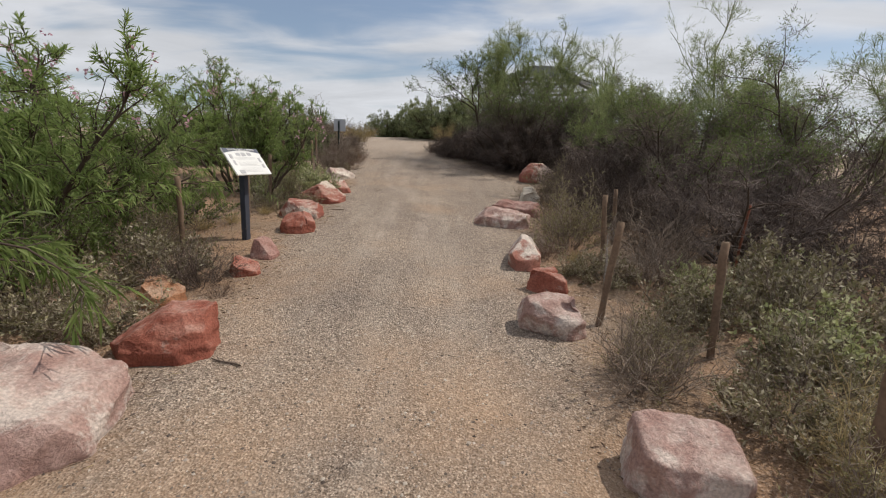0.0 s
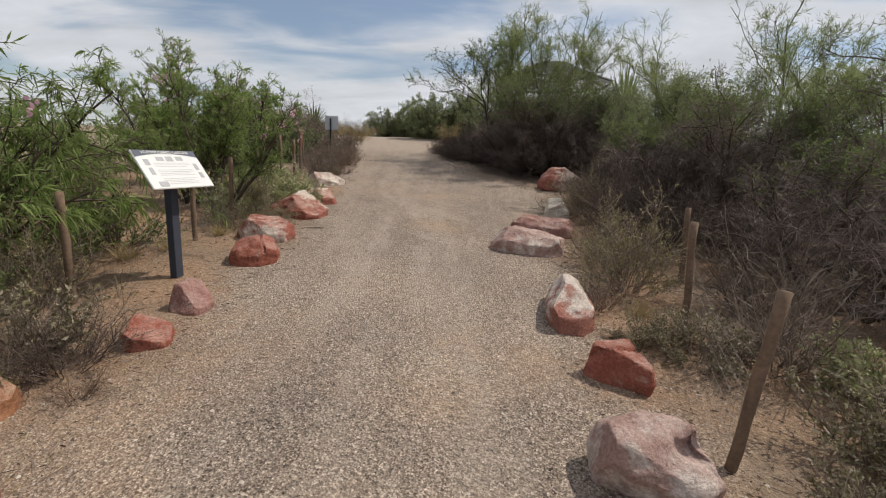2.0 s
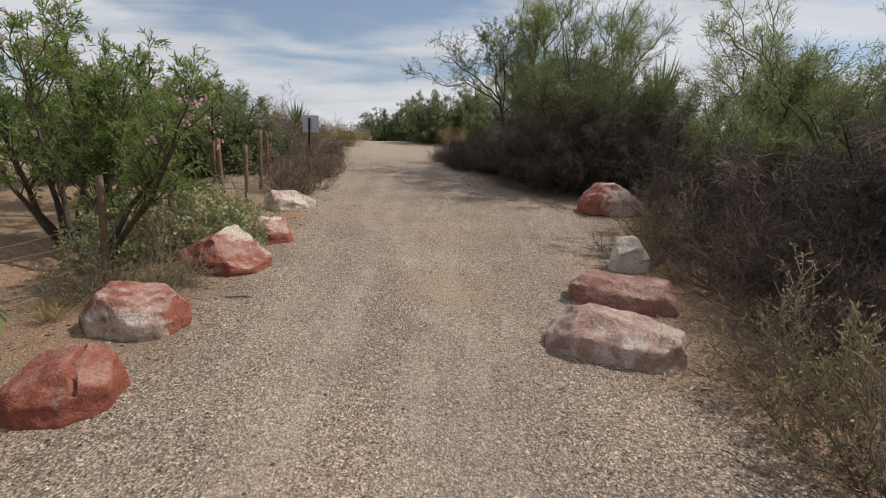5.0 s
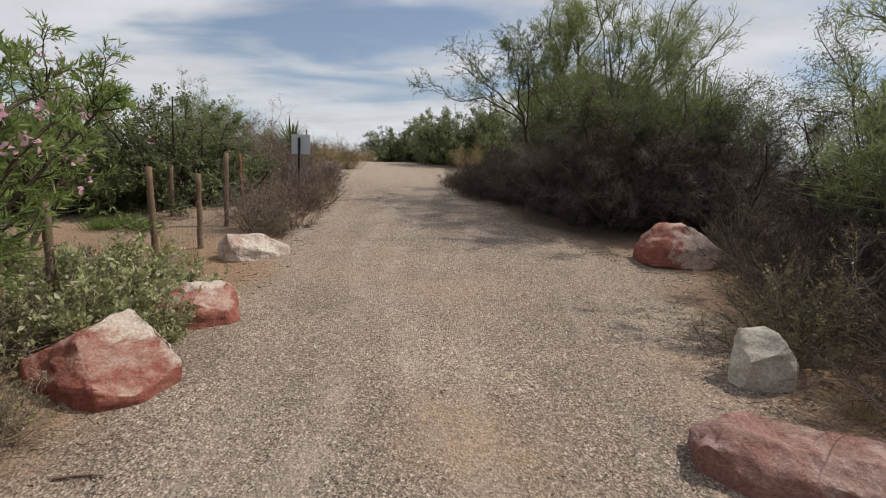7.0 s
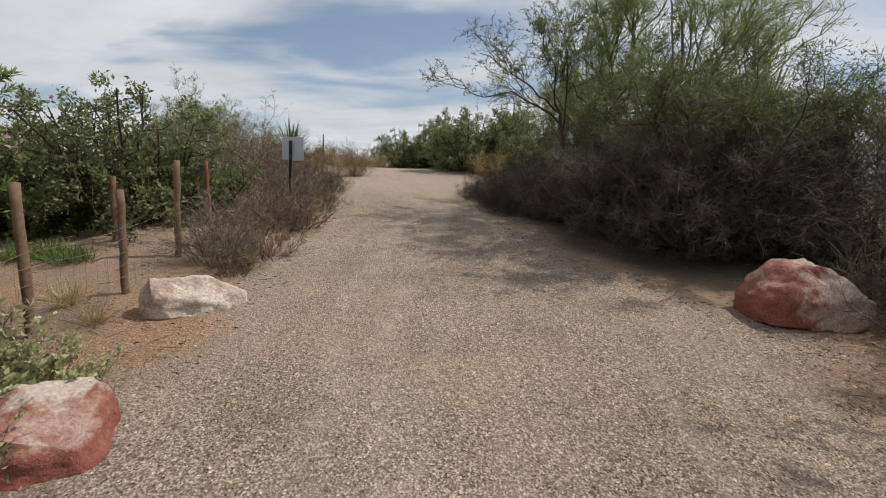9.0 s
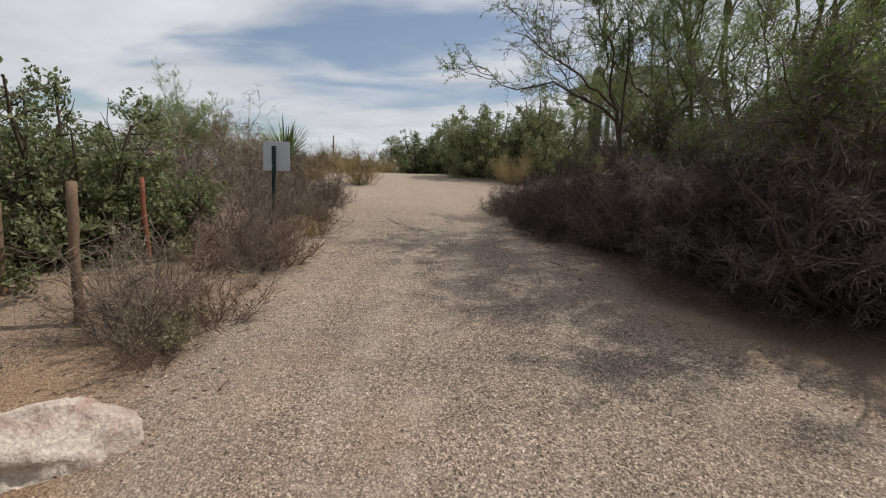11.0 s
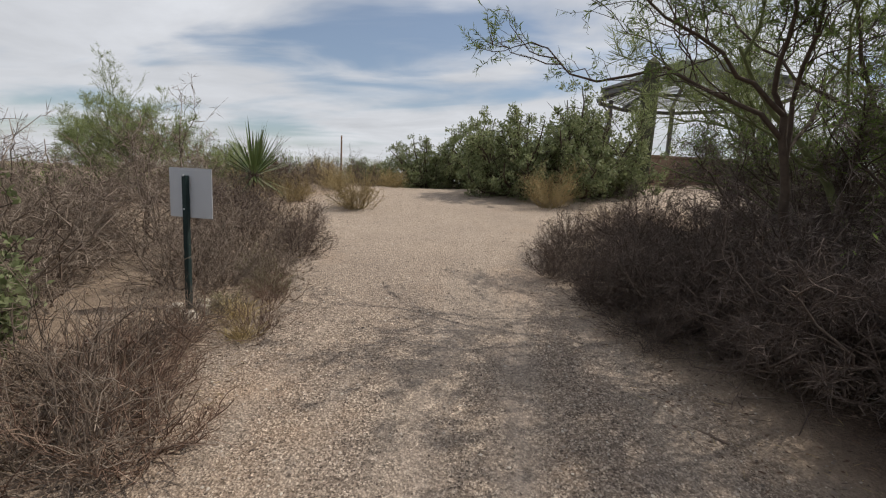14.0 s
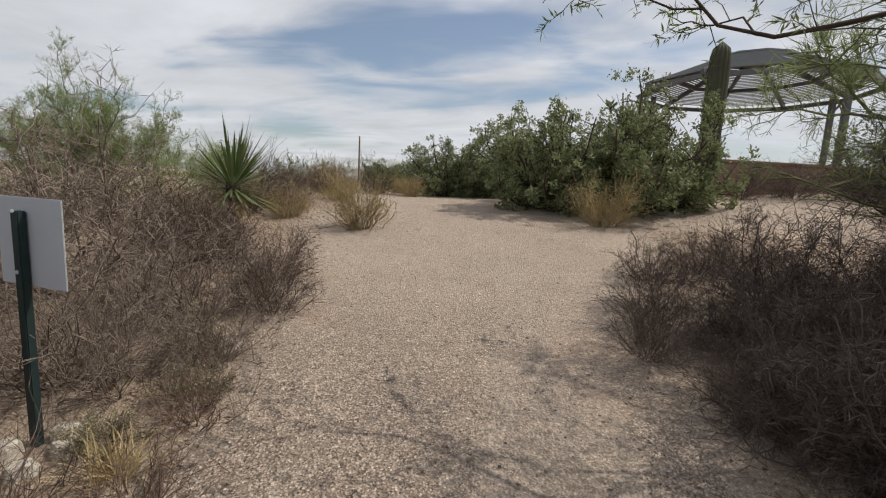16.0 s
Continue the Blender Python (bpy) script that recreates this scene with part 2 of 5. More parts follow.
class Geo:
    """Collects tubes and leaves."""

    def __init__(self):
        self.v, self.p, self.n = [], [], 0

    def add(self, verts, *polys):
        for p in polys:
            self.p.append(np.asarray(p) + self.n)
        self.v.append(np.asarray(verts).reshape(-1, 3))
        self.n += len(self.v[-1])

    def tubes(self, pts, rad, sides=3):
        m, n, _ = pts.shape
        tan = np.gradient(pts, axis=1)
        tan /= np.linalg.norm(tan, axis=2, keepdims=True) + 1e-9
        ref = np.where(np.abs(tan[:, :1, 2:]) > 0.8, np.array([[[1.0, 0.1, 0]]]), np.array([[[0.1, 0, 1.0]]]))
        a = np.cross(tan, np.broadcast_to(ref, tan.shape))
        a /= np.linalg.norm(a, axis=2, keepdims=True) + 1e-9
        b = np.cross(tan, a)
        ang = np.arange(sides) * 2 * np.pi / sides
        ring = pts[:, :, None] + rad[:, :, None, None] * (a[:, :, None] * np.cos(ang)[:, None] + b[:, :, None] * np.sin(ang)[:, None])
        idx = np.arange(m * n * sides).reshape(m, n, sides)
        i0, i1 = idx[:, :-1], idx[:, 1:]
        q = np.stack([i0, np.roll(i0, -1, 2), np.roll(i1, -1, 2), i1], -1).reshape(-1, 4)
        self.add(ring, q)

    def leaves(self, pos, way, side, length, width, droop=0.0, fold=0.15):
        """Leaves of six points each: pos, way and side are rows of three, length and width are arrays."""
        way = way / (np.linalg.norm(way, axis=1, keepdims=True) + 1e-9)
        nrm = np.cross(way, side)
        nrm /= np.linalg.norm(nrm, axis=1, keepdims=True) + 1e-9
        side = np.cross(nrm, way)
        L, W = length[:, None], width[:, None]
        down = np.array([[0, 0, -1.0]]) * droop * L
        p1, p2 = pos + way * L * 0.35 + down * 0.15, pos + way * L * 0.7 + down * 0.5
        lift = nrm * W * fold
        v = np.stack([pos, p1 + side * W / 2 + lift, p1 - side * W / 2 + lift, p2 + side * W * 0.38 + lift, p2 - side * W * 0.38 + lift, pos + way * L + down], 1)
        k = np.arange(len(pos))[:, None] * 6
        self.add(v, np.concatenate([k + [0, 2, 1], k + [3, 4, 5]]), k + [1, 2, 4, 3])

    def small_leaves(self, pos, way, side, length, width, fold=0.2):
        """Leaves of four points each."""
        way = unit(way)
        nrm = unit(np.cross(way, side))
        side = np.cross(nrm, way)
        L, W = length[:, None], width[:, None]
        mid = pos + way * L * 0.45 + nrm * W * fold
        v = np.stack([pos, mid + side * W / 2, mid - side * W / 2, pos + way * L], 1)
        k = np.arange(len(pos))[:, None] * 4
        self.add(v, np.concatenate([k + [0, 2, 1], k + [1, 2, 3]]))

    def mesh(self, name, material):
        return mesh_arrays(name, np.concatenate(self.v), self.p, material)


def unit(v):
    return v / (np.linalg.norm(v, axis=-1, keepdims=True) + 1e-9)


def curve_pts(rng, start, way, length, bend, wiggle, n=6):
    """Rows of n points: each a bent, wavy line from start along way."""
    s = np.linspace(0, 1, n)[None, :, None]
    L = length[:, None, None]
    p = start[:, None] + way[:, None] * L * s + bend[:, None] * L * s**2
    w = np.cumsum(rng.normal(0, 1, (len(start), n, 3)), 1) * L * wiggle / n
    w -= w[:, :1]
    return p + w


def sprout(rng, parent, count, ratio, spread, lift, s0=0.25, wiggle=0.25, n=6, up=0.0, tip_bias=1.0):
    """Child lines off parent lines. Returns points, lengths, and radii factors."""
    m, pn, _ = parent.shape
    who = rng.integers(0, m, count)
    s = s0 + (1 - s0) * rng.random(count) ** (1 / tip_bias)
    f = s * (pn - 1)
    i = np.minimum(f.astype(int), pn - 2)
    u = (f - i)[:, None]
    start = parent[who, i] * (1 - u) + parent[who, i + 1] * u
    along = unit(parent[who, i + 1] - parent[who, i])
    plen = np.linalg.norm(np.diff(parent, axis=1), axis=2).sum(1)[who]
    way = unit(along * (1 - spread) + unit(rng.normal(0, 1, (count, 3))) * spread + np.array([0, 0, lift]))
    length = plen * ratio * (1.15 - 0.6 * s) * rng.uniform(0.6, 1.3, count)
    bend = np.zeros((count, 3))
    bend[:, 2] = up
    return curve_pts(rng, start, way, length, bend, wiggle, n)


def radii(lines, r0, r1):
    n = lines.shape[1]
    return np.broadcast_to(np.linspace(r0, r1, n)[None], lines.shape[:2]).copy()


def on_lines(rng, lines, count, s0=0.15):
    m, n, _ = lines.shape
    who = rng.integers(0, m, count)
    f = (s0 + (1 - s0) * rng.random(count)) * (n - 1)
    i = np.minimum(f.astype(int), n - 2)
    u = (f - i)[:, None]
    return lines[who, i] * (1 - u) + lines[who, i + 1] * u, unit(lines[who, i + 1] - lines[who, i])


def stems(rng, count, length, flat, base_r, bend_up=0.0, wiggle=0.2, n=7):
    """Stems out of one foot; flat: how far they lean out (0 upright, 1 level)."""
    a = rng.random(count) * 2 * np.pi
    e = flat * rng.random(count) ** 0.6 * np.pi / 2
    way = np.stack([np.cos(a) * np.sin(e), np.sin(a) * np.sin(e), np.cos(e)], 1)
    start = np.stack([np.cos(a), np.sin(a), 0 * a], 1) * base_r * rng.random((count, 1))
    start[:, 2] = -0.04
    bend = np.zeros((count, 3))
    bend[:, 2] = bend_up
    return curve_pts(rng, start, way, length * rng.uniform(0.65, 1.1, count), bend, wiggle, n)


PROTO = {}


def plant(key, name, label, category, parts, x, y, turn=0.0, size=1.0, tall=1.0, sink=0.0, group=""):
    """Sets a plant of the kind key on the ground: an empty at its foot with its parts."""
    ob = new(name)
    ob.matrix_world = Matrix.LocRotScale((x, y, ground_z(x, y) - sink), Euler((0, 0, radians(turn))), (size, size, size * tall))
    tagged(ob, label, category, group)
    for pname, me in parts:
        c = new(pname, me)
        c.parent = ob
    return ob


def variant(key, make, k):
    if (key, k) not in PROTO:
        PROTO[key, k] = make(np.random.default_rng(hash_of(key) + 17 * k))
    return PROTO[key, k]


def hash_of(text):
    return sum((i + 3) * ord(c) for i, c in enumerate(text))


def part(name, bm, material, parent, label=""):
    me = bpy.data.meshes.new(name)
    bm.to_mesh(me)
    bm.free()
    me.materials.append(material)
    ob = new(name, me)
    ob.parent = parent
    if label:
        ob["label"] = label
    return ob


# ---- ground ----
GY = (-300, -20, -5, 0.18, 1.89, 3.69, 5.89, 7.18, 8.67, 10.06, 12.14, 14.13, 16.11, 18.09, 20.08, 22.06, 23.36, 25.56, 30.06, 52.06, 3000)
GZ = (-0.6, -0.5, -0.2, 0.011, 0.069, 0.15, 0.334, 0.482, 0.645, 0.796, 1.072, 1.335, 1.594, 1.848, 2.091, 2.325, 2.405, 2.395, 2.275, 2.025, -0.675)
# edges of the gravel path, from the start to the crest
EY = (-5, 1, 4, 8, 11, 13.5, 16, 18.5, 20.5, 24, 40)
EL = (-2.0, -1.75, -1.95, -2.15, -2.35, -2.75, -3.15, -3.9, -4.7, -4.6, -5.0)
# right edge drawn in past y 13 so the darkened floor covers shaded gravel
ER = (1.1, 1.0, 1.05, 1.35, 2.1, 0.25, -0.2, 0.1, 0.6, 1.2, 1.5)


def smooth(a, b, v):
    t = np.clip((v - a) / (b - a), 0, 1)
    return t * t * (3 - 2 * t)


def ground_np(x, y):
    z = np.interp(y, GY, GZ)
    z = z + 0.7 * np.exp(-((x - 5.5) ** 2 + (y - 28.5) ** 2) / 32.0)
    # the verge rises a hand's breadth beside the path and then lies uneven
    l, r = np.interp(y, EY, EL), np.interp(y, EY, ER)
    off = np.maximum(np.maximum(l - x, x - r), 0)
    wav = np.sin(x * 1.7 + np.sin(y * 0.9) * 1.3) * np.sin(y * 1.3 + 0.7 * np.sin(x * 1.1))
    return z + smooth(0.1, 1.2, off) * 0.05 * (0.3 + wav) * np.clip(1 - (np.abs(x) - 20) / 30, 0, 1) + 0.008 * wav


def ground_z(x, y):
    return float(ground_np(np.float64(x), np.float64(y)))


def spaced(lo, hi, step, far, grow=1.28):
    a = list(np.arange(lo, hi + 1e-6, step))
    s = step
    while a[-1] < far:
        s *= grow
        a.append(a[-1] + s)
    s, b = step, [lo]
    while b[-1] > -far:
        s *= grow
        b.append(b[-1] - s)
    return np.array(b[:0:-1] + a)


def build_ground():
    xs, ys = spaced(-6, 6, 0.085, 1500), spaced(-1.5, 24, 0.085, 2500)
    X, Y = np.meshgrid(xs, ys)
    Z = ground_np(X, Y)
    rng = np.random.default_rng(5)
    near = (np.abs(X) < 8) & (Y > -3) & (Y < 27)
    Z = Z + np.where(near, rng.normal(0, 0.0022, Z.shape), 0)
    v = np.stack([X, Y, Z], -1).reshape(-1, 3)
    nx = len(xs)
    i = (np.arange(len(ys) - 1)[:, None] * nx + np.arange(nx - 1)[None]).ravel()
    me = mesh_arrays("ground", v, [np.stack([i, i + 1, i + nx + 1, i + nx], 1)], GROUND)
    l, r = np.interp(Y, EY, EL), np.interp(Y, EY, ER)
    edge = 0.16 * np.sin(Y * 2.3 + np.sin(X * 3)) + 0.1 * np.sin(Y * 5.1 + 1) + rng.normal(0, 0.06, Y.shape)
    inside = smooth(-0.45, 0.3, np.minimum(X - l, r - X) + edge)
    fork = smooth(-0.4, 0.4, np.minimum(np.minimum(X - 0.6, 8 - X), np.minimum(Y - 20.8, 25.0 - Y)) + edge)
    at = me.attributes.new("gravel", "FLOAT", "POINT")
    at.data.foreach_set("value", np.maximum(inside, fork).ravel().astype(np.float32))
    # two faint wheel ruts that bend up the slope
    fade = smooth(4.5, 6.5, Y) * (1 - smooth(13.5, 17, Y))
    rut = np.zeros_like(X)
    for ry, rx in (((7.87, 8.85, 10.14, 11.54, 13.56), (-0.90, -1.02, -1.16, -1.45, -1.44)), ((8.14, 9.12, 10.32, 11.13, 13.38), (-0.32, -0.62, -0.92, -1.04, -0.98))):
        rut = np.maximum(rut, np.exp(-((X - np.interp(Y, ry, rx)) / 0.11) ** 2))
    # mask of the thicket floor, where shade is put into the soil colour
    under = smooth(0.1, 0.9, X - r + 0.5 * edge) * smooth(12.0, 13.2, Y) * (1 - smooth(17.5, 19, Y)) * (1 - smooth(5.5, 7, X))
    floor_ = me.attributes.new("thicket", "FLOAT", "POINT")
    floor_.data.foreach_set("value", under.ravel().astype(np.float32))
    wear = me.attributes.new("rut", "FLOAT", "POINT")
    wear.data.foreach_set("value", (rut * fade).ravel().astype(np.float32))
    me.shade_smooth()
    return tagged(new("ground", me), "tan gravel path through orange desert soil", "ground", kind="structure")


def ground_mat():
    m, t, b = mat_base("gravel_and_soil", 0.95)
    at = t.nodes.new("ShaderNodeAttribute")
    at.attribute_name = "gravel"
    c = t.nodes.new("ShaderNodeTexCoord")

    def cells(scale):
        vor = t.nodes.new("ShaderNodeTexVoronoi")
        vor.inputs["Scale"].default_value = scale
        t.links.new(c.outputs["Object"], vor.inputs["Vector"])
        return vor

    small, coarse = cells(125), cells(78)
    tones = [(0.1, (0.025, 0.02, 0.017)), (0.35, (0.18, 0.142, 0.114)), (0.65, (0.325, 0.262, 0.213)), (0.9, (0.7, 0.6, 0.5))]
    stone = tmix(t, 0.33, tramp(t, small.outputs["Color"], tones), tramp(t, coarse.outputs["Color"], tones))
    grain = tmap(t, tnoise(t, 40, 3, 0.6), 0.3, 0.7, 0.62, 1.35)
    stone = tmix(t, 0.8, stone, grain, "MULTIPLY")
    blot = tramp(t, tnoise(t, 1.1, 5, 0.6), [(0.3, (0.76, 0.74, 0.74)), (0.7, (1.16, 1.12, 1.06))])
    path = tmix(t, 1.0, stone, blot, "MULTIPLY")
    # wheel and foot wear along the path
    mp = t.nodes.new("ShaderNodeMapping")
    mp.inputs["Scale"].default_value = (2.2, 0.16, 1)
    t.links.new(c.outputs["Object"], mp.inputs[0])
    wn = t.nodes.new("ShaderNodeTexNoise")
    wn.inputs["Scale"].default_value, wn.inputs["Detail"].default_value = 1.4, 5
    t.links.new(mp.outputs[0], wn.inputs["Vector"])
    path = tmix(t, tmap(t, wn.outputs["Fac"], 0.5, 0.7, 0, 0.5), path, tmix(t, 1.0, (0.36, 0.3, 0.245), grain, "MULTIPLY"))
    ru = t.nodes.new("ShaderNodeAttribute")
    ru.attribute_name = "rut"
    rm = t.nodes.new("ShaderNodeMath")
    rm.operation = "MULTIPLY"
    t.links.new(ru.outputs["Fac"], rm.inputs[0])
    t.links.new(tmap(t, tnoise(t, 3.2, 5, 0.65), 0.35, 0.62, 0, 0.6), rm.inputs[1])
    path = tmix(t, rm.outputs[0], path, tmix(t, 0.7, (0.42, 0.345, 0.285), grain, "MULTIPLY"))
    # orange dust, more of it at the lower end of the path
    sp = t.nodes.new("ShaderNodeSeparateXYZ")
    t.links.new(c.outputs["Object"], sp.inputs[0])
    low = tmap(t, sp.outputs[1], 0, 6, 0.28, 0.0)
    ad = t.nodes.new("ShaderNodeMath")
    t.links.new(tnoise(t, 0.6, 5, 0.6), ad.inputs[0])
    t.links.new(low, ad.inputs[1])
    dust = tmap(t, ad.outputs[0], 0.55, 0.8, 0, 0.65)
    path = tmix(t, dust, path, tmix(t, 0.7, (0.4, 0.265, 0.17), grain, "MULTIPLY"))
    # path colour turns paler and more even towards the crest
    path = tmix(t, tmap(t, sp.outputs[1], 15.0, 18.5, 0, 0.5), path, tmix(t, 0.7, (0.46, 0.375, 0.3), grain, "MULTIPLY"))
    soil = tramp(t, tnoise(t, 28, 6, 0.7), [(0.25, (0.14, 0.078, 0.043)), (0.55, (0.33, 0.195, 0.11)), (0.8, (0.46, 0.31, 0.19))])
    soil = tmix(t, 0.25, soil, tramp(t, coarse.outputs["Color"], tones))
    soil = tmix(t, tmap(t, tnoise(t, 0.9, 4), 0.45, 0.7, 0, 0.7), soil, tramp(t, tnoise(t, 35, 5), [(0.3, (0.08, 0.062, 0.047)), (0.7, (0.27, 0.22, 0.165))]))
    soil = tmix(t, tmap(t, sp.outputs[1], 10.8, 13.5, 0, 0.75), soil, tmix(t, 0.8, (0.33, 0.262, 0.2), grain, "MULTIPLY"))
    # brown leaf litter and twigs on the thicket's bare soil, darkened to carry its deep shade
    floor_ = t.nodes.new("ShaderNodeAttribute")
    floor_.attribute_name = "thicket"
    shaded_litter = tramp(t, tnoise(t, 55, 5, 0.7), [(0.3, (0.05, 0.034, 0.026)), (0.55, (0.115, 0.08, 0.06)), (0.8, (0.24, 0.17, 0.125))])
    soil = tmix(t, floor_.outputs["Fac"], soil, shaded_litter)
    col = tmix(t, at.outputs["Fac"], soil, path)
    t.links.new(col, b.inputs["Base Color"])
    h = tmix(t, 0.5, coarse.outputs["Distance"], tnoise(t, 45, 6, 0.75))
    tbump(t, b, h, 1.0, 0.018)
    return m


GROUND = ground_mat()
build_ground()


# ---- rocks ----
def boulder(name, label, x, y, w, d, h, turn, seed, material, cuts=(), sink=0.06, worn=1, crack=None, hollow=None):
    """A boulder: a block with its corners struck off and the given flat faces cut on it, edges worn, faces broken up.
    cuts: (nx, ny, nz, distance) in half sizes of the block; crack: a plane along which the stone is split."""
    rng = np.random.default_rng(seed)
    bm = bmesh.new()
    bmesh.ops.create_cube(bm, size=2.0)
    planes = [tuple(c) for c in cuts]
    for sx in (-1, 1):
        for sy in (-1, 1):
            planes.append((sx * rng.uniform(0.5, 1), sy * rng.uniform(0.5, 1), rng.uniform(0.25, 0.7), rng.uniform(0.98, 1.22)))
            planes.append((sx, sy * rng.uniform(0.6, 1.4), rng.uniform(-0.1, 0.15), rng.uniform(1.0, 1.15)))
        planes.append((sx, rng.uniform(-0.2, 0.2), rng.uniform(0.1, 0.35), rng.uniform(0.88, 0.98)))
        planes.append((rng.uniform(-0.2, 0.2), sx, rng.uniform(0.1, 0.35), rng.uniform(0.88, 0.98)))
    planes.append((rng.uniform(-0.15, 0.15), rng.uniform(-0.2, 0.05), 1, rng.uniform(0.88, 0.96)))
    for nx_, ny_, nz_, dist in planes:
        n = Vector((nx_, ny_, nz_)).normalized()
        bmesh.ops.bisect_plane(bm, geom=bm.verts[:] + bm.edges[:] + bm.faces[:], plane_co=n * dist, plane_no=n, clear_outer=True)
        rim = [e for e in bm.edges if e.is_boundary]
        if rim:
            bmesh.ops.holes_fill(bm, edges=rim, sides=0)
    bmesh.ops.remove_doubles(bm, verts=bm.verts, dist=0.01)
    bmesh.ops.scale(bm, vec=(w / 2, d / 2, (h + sink) / 2), verts=bm.verts)
    bmesh.ops.triangulate(bm, faces=bm.faces)
    bmesh.ops.recalc_face_normals(bm, faces=bm.faces)
    fine_ = max(0.026, 0.042 * w)
    for _ in range(7):
        long_ = [e for e in bm.edges if e.calc_length() > fine_]
        if not long_ or len(bm.faces) > 9000:
            break
        bmesh.ops.subdivide_edges(bm, edges=long_, cuts=1)
        bmesh.ops.triangulate(bm, faces=bm.faces)
    for _ in range(worn):
        bmesh.ops.smooth_vert(bm, verts=bm.verts, factor=0.5, use_axis_x=True, use_axis_y=True, use_axis_z=True)
    bm.normal_update()
    off = Vector((seed * 3.7, seed * 1.3, seed * 2.1))
    cn = Vector(crack[:3]).normalized() if crack else None
    for v in bm.verts:
        k = noise.fractal(v.co * 6.5 + off, 0.75, 2.1, 6) * 0.016 + noise.noise(v.co * 3.1 + off) * 0.016
        ledge = abs(noise.noise(Vector((v.co.x * 3, v.co.y * 3, v.co.z * 12)) + off)) * -0.016
        if cn:
            gap = abs(v.co.dot(cn) - crack[3] + 0.02 * noise.noise(v.co * 7 + off))
            if gap < 0.02 and v.co.z > 0:
                ledge -= 0.035 * (1 - gap / 0.02)
        if hollow:
            r = (v.co - Vector(hollow[:3])).length / hollow[3]
            if r < 1:
                ledge -= 0.07 * (1 - r * r)
        v.co += v.normal * (k + ledge) * (0.45 + w)
    zmin = min(v.co.z for v in bm.verts)
    me = bpy.data.meshes.new(name)
    bm.to_mesh(me)
    bm.free()
    me.materials.append(material)
    me.shade_smooth()
    me.set_sharp_from_angle(angle=radians(42))
    ob = new(name, me)
    ob.matrix_world = pose(x, y, ground_z(x, y) - zmin - sink, 0, 0, turn)
    return tagged(ob, label, "boulder", "boulders edging the path")


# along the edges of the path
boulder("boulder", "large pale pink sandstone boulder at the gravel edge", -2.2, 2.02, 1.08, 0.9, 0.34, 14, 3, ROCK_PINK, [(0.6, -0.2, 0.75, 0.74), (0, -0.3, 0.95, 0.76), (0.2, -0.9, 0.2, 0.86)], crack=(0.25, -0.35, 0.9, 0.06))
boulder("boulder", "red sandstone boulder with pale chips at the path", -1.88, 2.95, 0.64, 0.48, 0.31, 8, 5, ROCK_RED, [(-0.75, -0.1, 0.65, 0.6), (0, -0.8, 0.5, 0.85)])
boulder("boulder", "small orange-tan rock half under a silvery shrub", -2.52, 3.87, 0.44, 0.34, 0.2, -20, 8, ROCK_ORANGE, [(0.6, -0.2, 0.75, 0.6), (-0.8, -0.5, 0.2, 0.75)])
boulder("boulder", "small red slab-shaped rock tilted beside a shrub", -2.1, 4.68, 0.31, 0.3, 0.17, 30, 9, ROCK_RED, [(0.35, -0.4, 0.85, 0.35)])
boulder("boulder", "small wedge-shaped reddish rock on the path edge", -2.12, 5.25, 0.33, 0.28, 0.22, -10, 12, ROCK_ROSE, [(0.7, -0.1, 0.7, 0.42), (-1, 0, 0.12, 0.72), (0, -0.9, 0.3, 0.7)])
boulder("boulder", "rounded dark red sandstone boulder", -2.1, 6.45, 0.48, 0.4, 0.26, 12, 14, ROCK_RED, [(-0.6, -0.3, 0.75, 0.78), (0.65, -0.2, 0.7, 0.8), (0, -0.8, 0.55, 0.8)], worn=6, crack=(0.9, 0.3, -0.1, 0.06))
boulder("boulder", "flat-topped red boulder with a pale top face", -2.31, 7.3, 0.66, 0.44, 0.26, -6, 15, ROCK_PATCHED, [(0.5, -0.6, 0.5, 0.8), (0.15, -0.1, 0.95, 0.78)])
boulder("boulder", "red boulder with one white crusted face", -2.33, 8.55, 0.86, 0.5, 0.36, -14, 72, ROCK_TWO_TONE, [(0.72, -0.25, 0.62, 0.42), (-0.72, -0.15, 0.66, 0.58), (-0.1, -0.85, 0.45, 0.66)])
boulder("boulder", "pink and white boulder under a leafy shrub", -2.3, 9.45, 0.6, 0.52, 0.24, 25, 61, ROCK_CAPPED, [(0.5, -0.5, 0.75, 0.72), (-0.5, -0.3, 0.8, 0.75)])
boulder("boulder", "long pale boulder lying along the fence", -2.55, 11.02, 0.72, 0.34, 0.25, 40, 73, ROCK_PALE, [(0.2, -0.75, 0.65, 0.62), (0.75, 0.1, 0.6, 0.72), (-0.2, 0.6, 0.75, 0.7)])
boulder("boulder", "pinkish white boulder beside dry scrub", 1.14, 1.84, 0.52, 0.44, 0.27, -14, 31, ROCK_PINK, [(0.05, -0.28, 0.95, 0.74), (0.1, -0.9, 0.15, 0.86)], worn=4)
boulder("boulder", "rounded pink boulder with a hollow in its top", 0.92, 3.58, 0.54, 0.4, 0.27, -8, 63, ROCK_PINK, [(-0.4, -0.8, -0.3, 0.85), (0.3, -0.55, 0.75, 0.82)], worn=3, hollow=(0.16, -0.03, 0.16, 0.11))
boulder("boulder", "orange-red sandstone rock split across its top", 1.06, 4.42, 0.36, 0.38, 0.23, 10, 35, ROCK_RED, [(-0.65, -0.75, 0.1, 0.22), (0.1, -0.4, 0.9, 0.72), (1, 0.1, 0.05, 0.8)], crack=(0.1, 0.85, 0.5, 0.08))
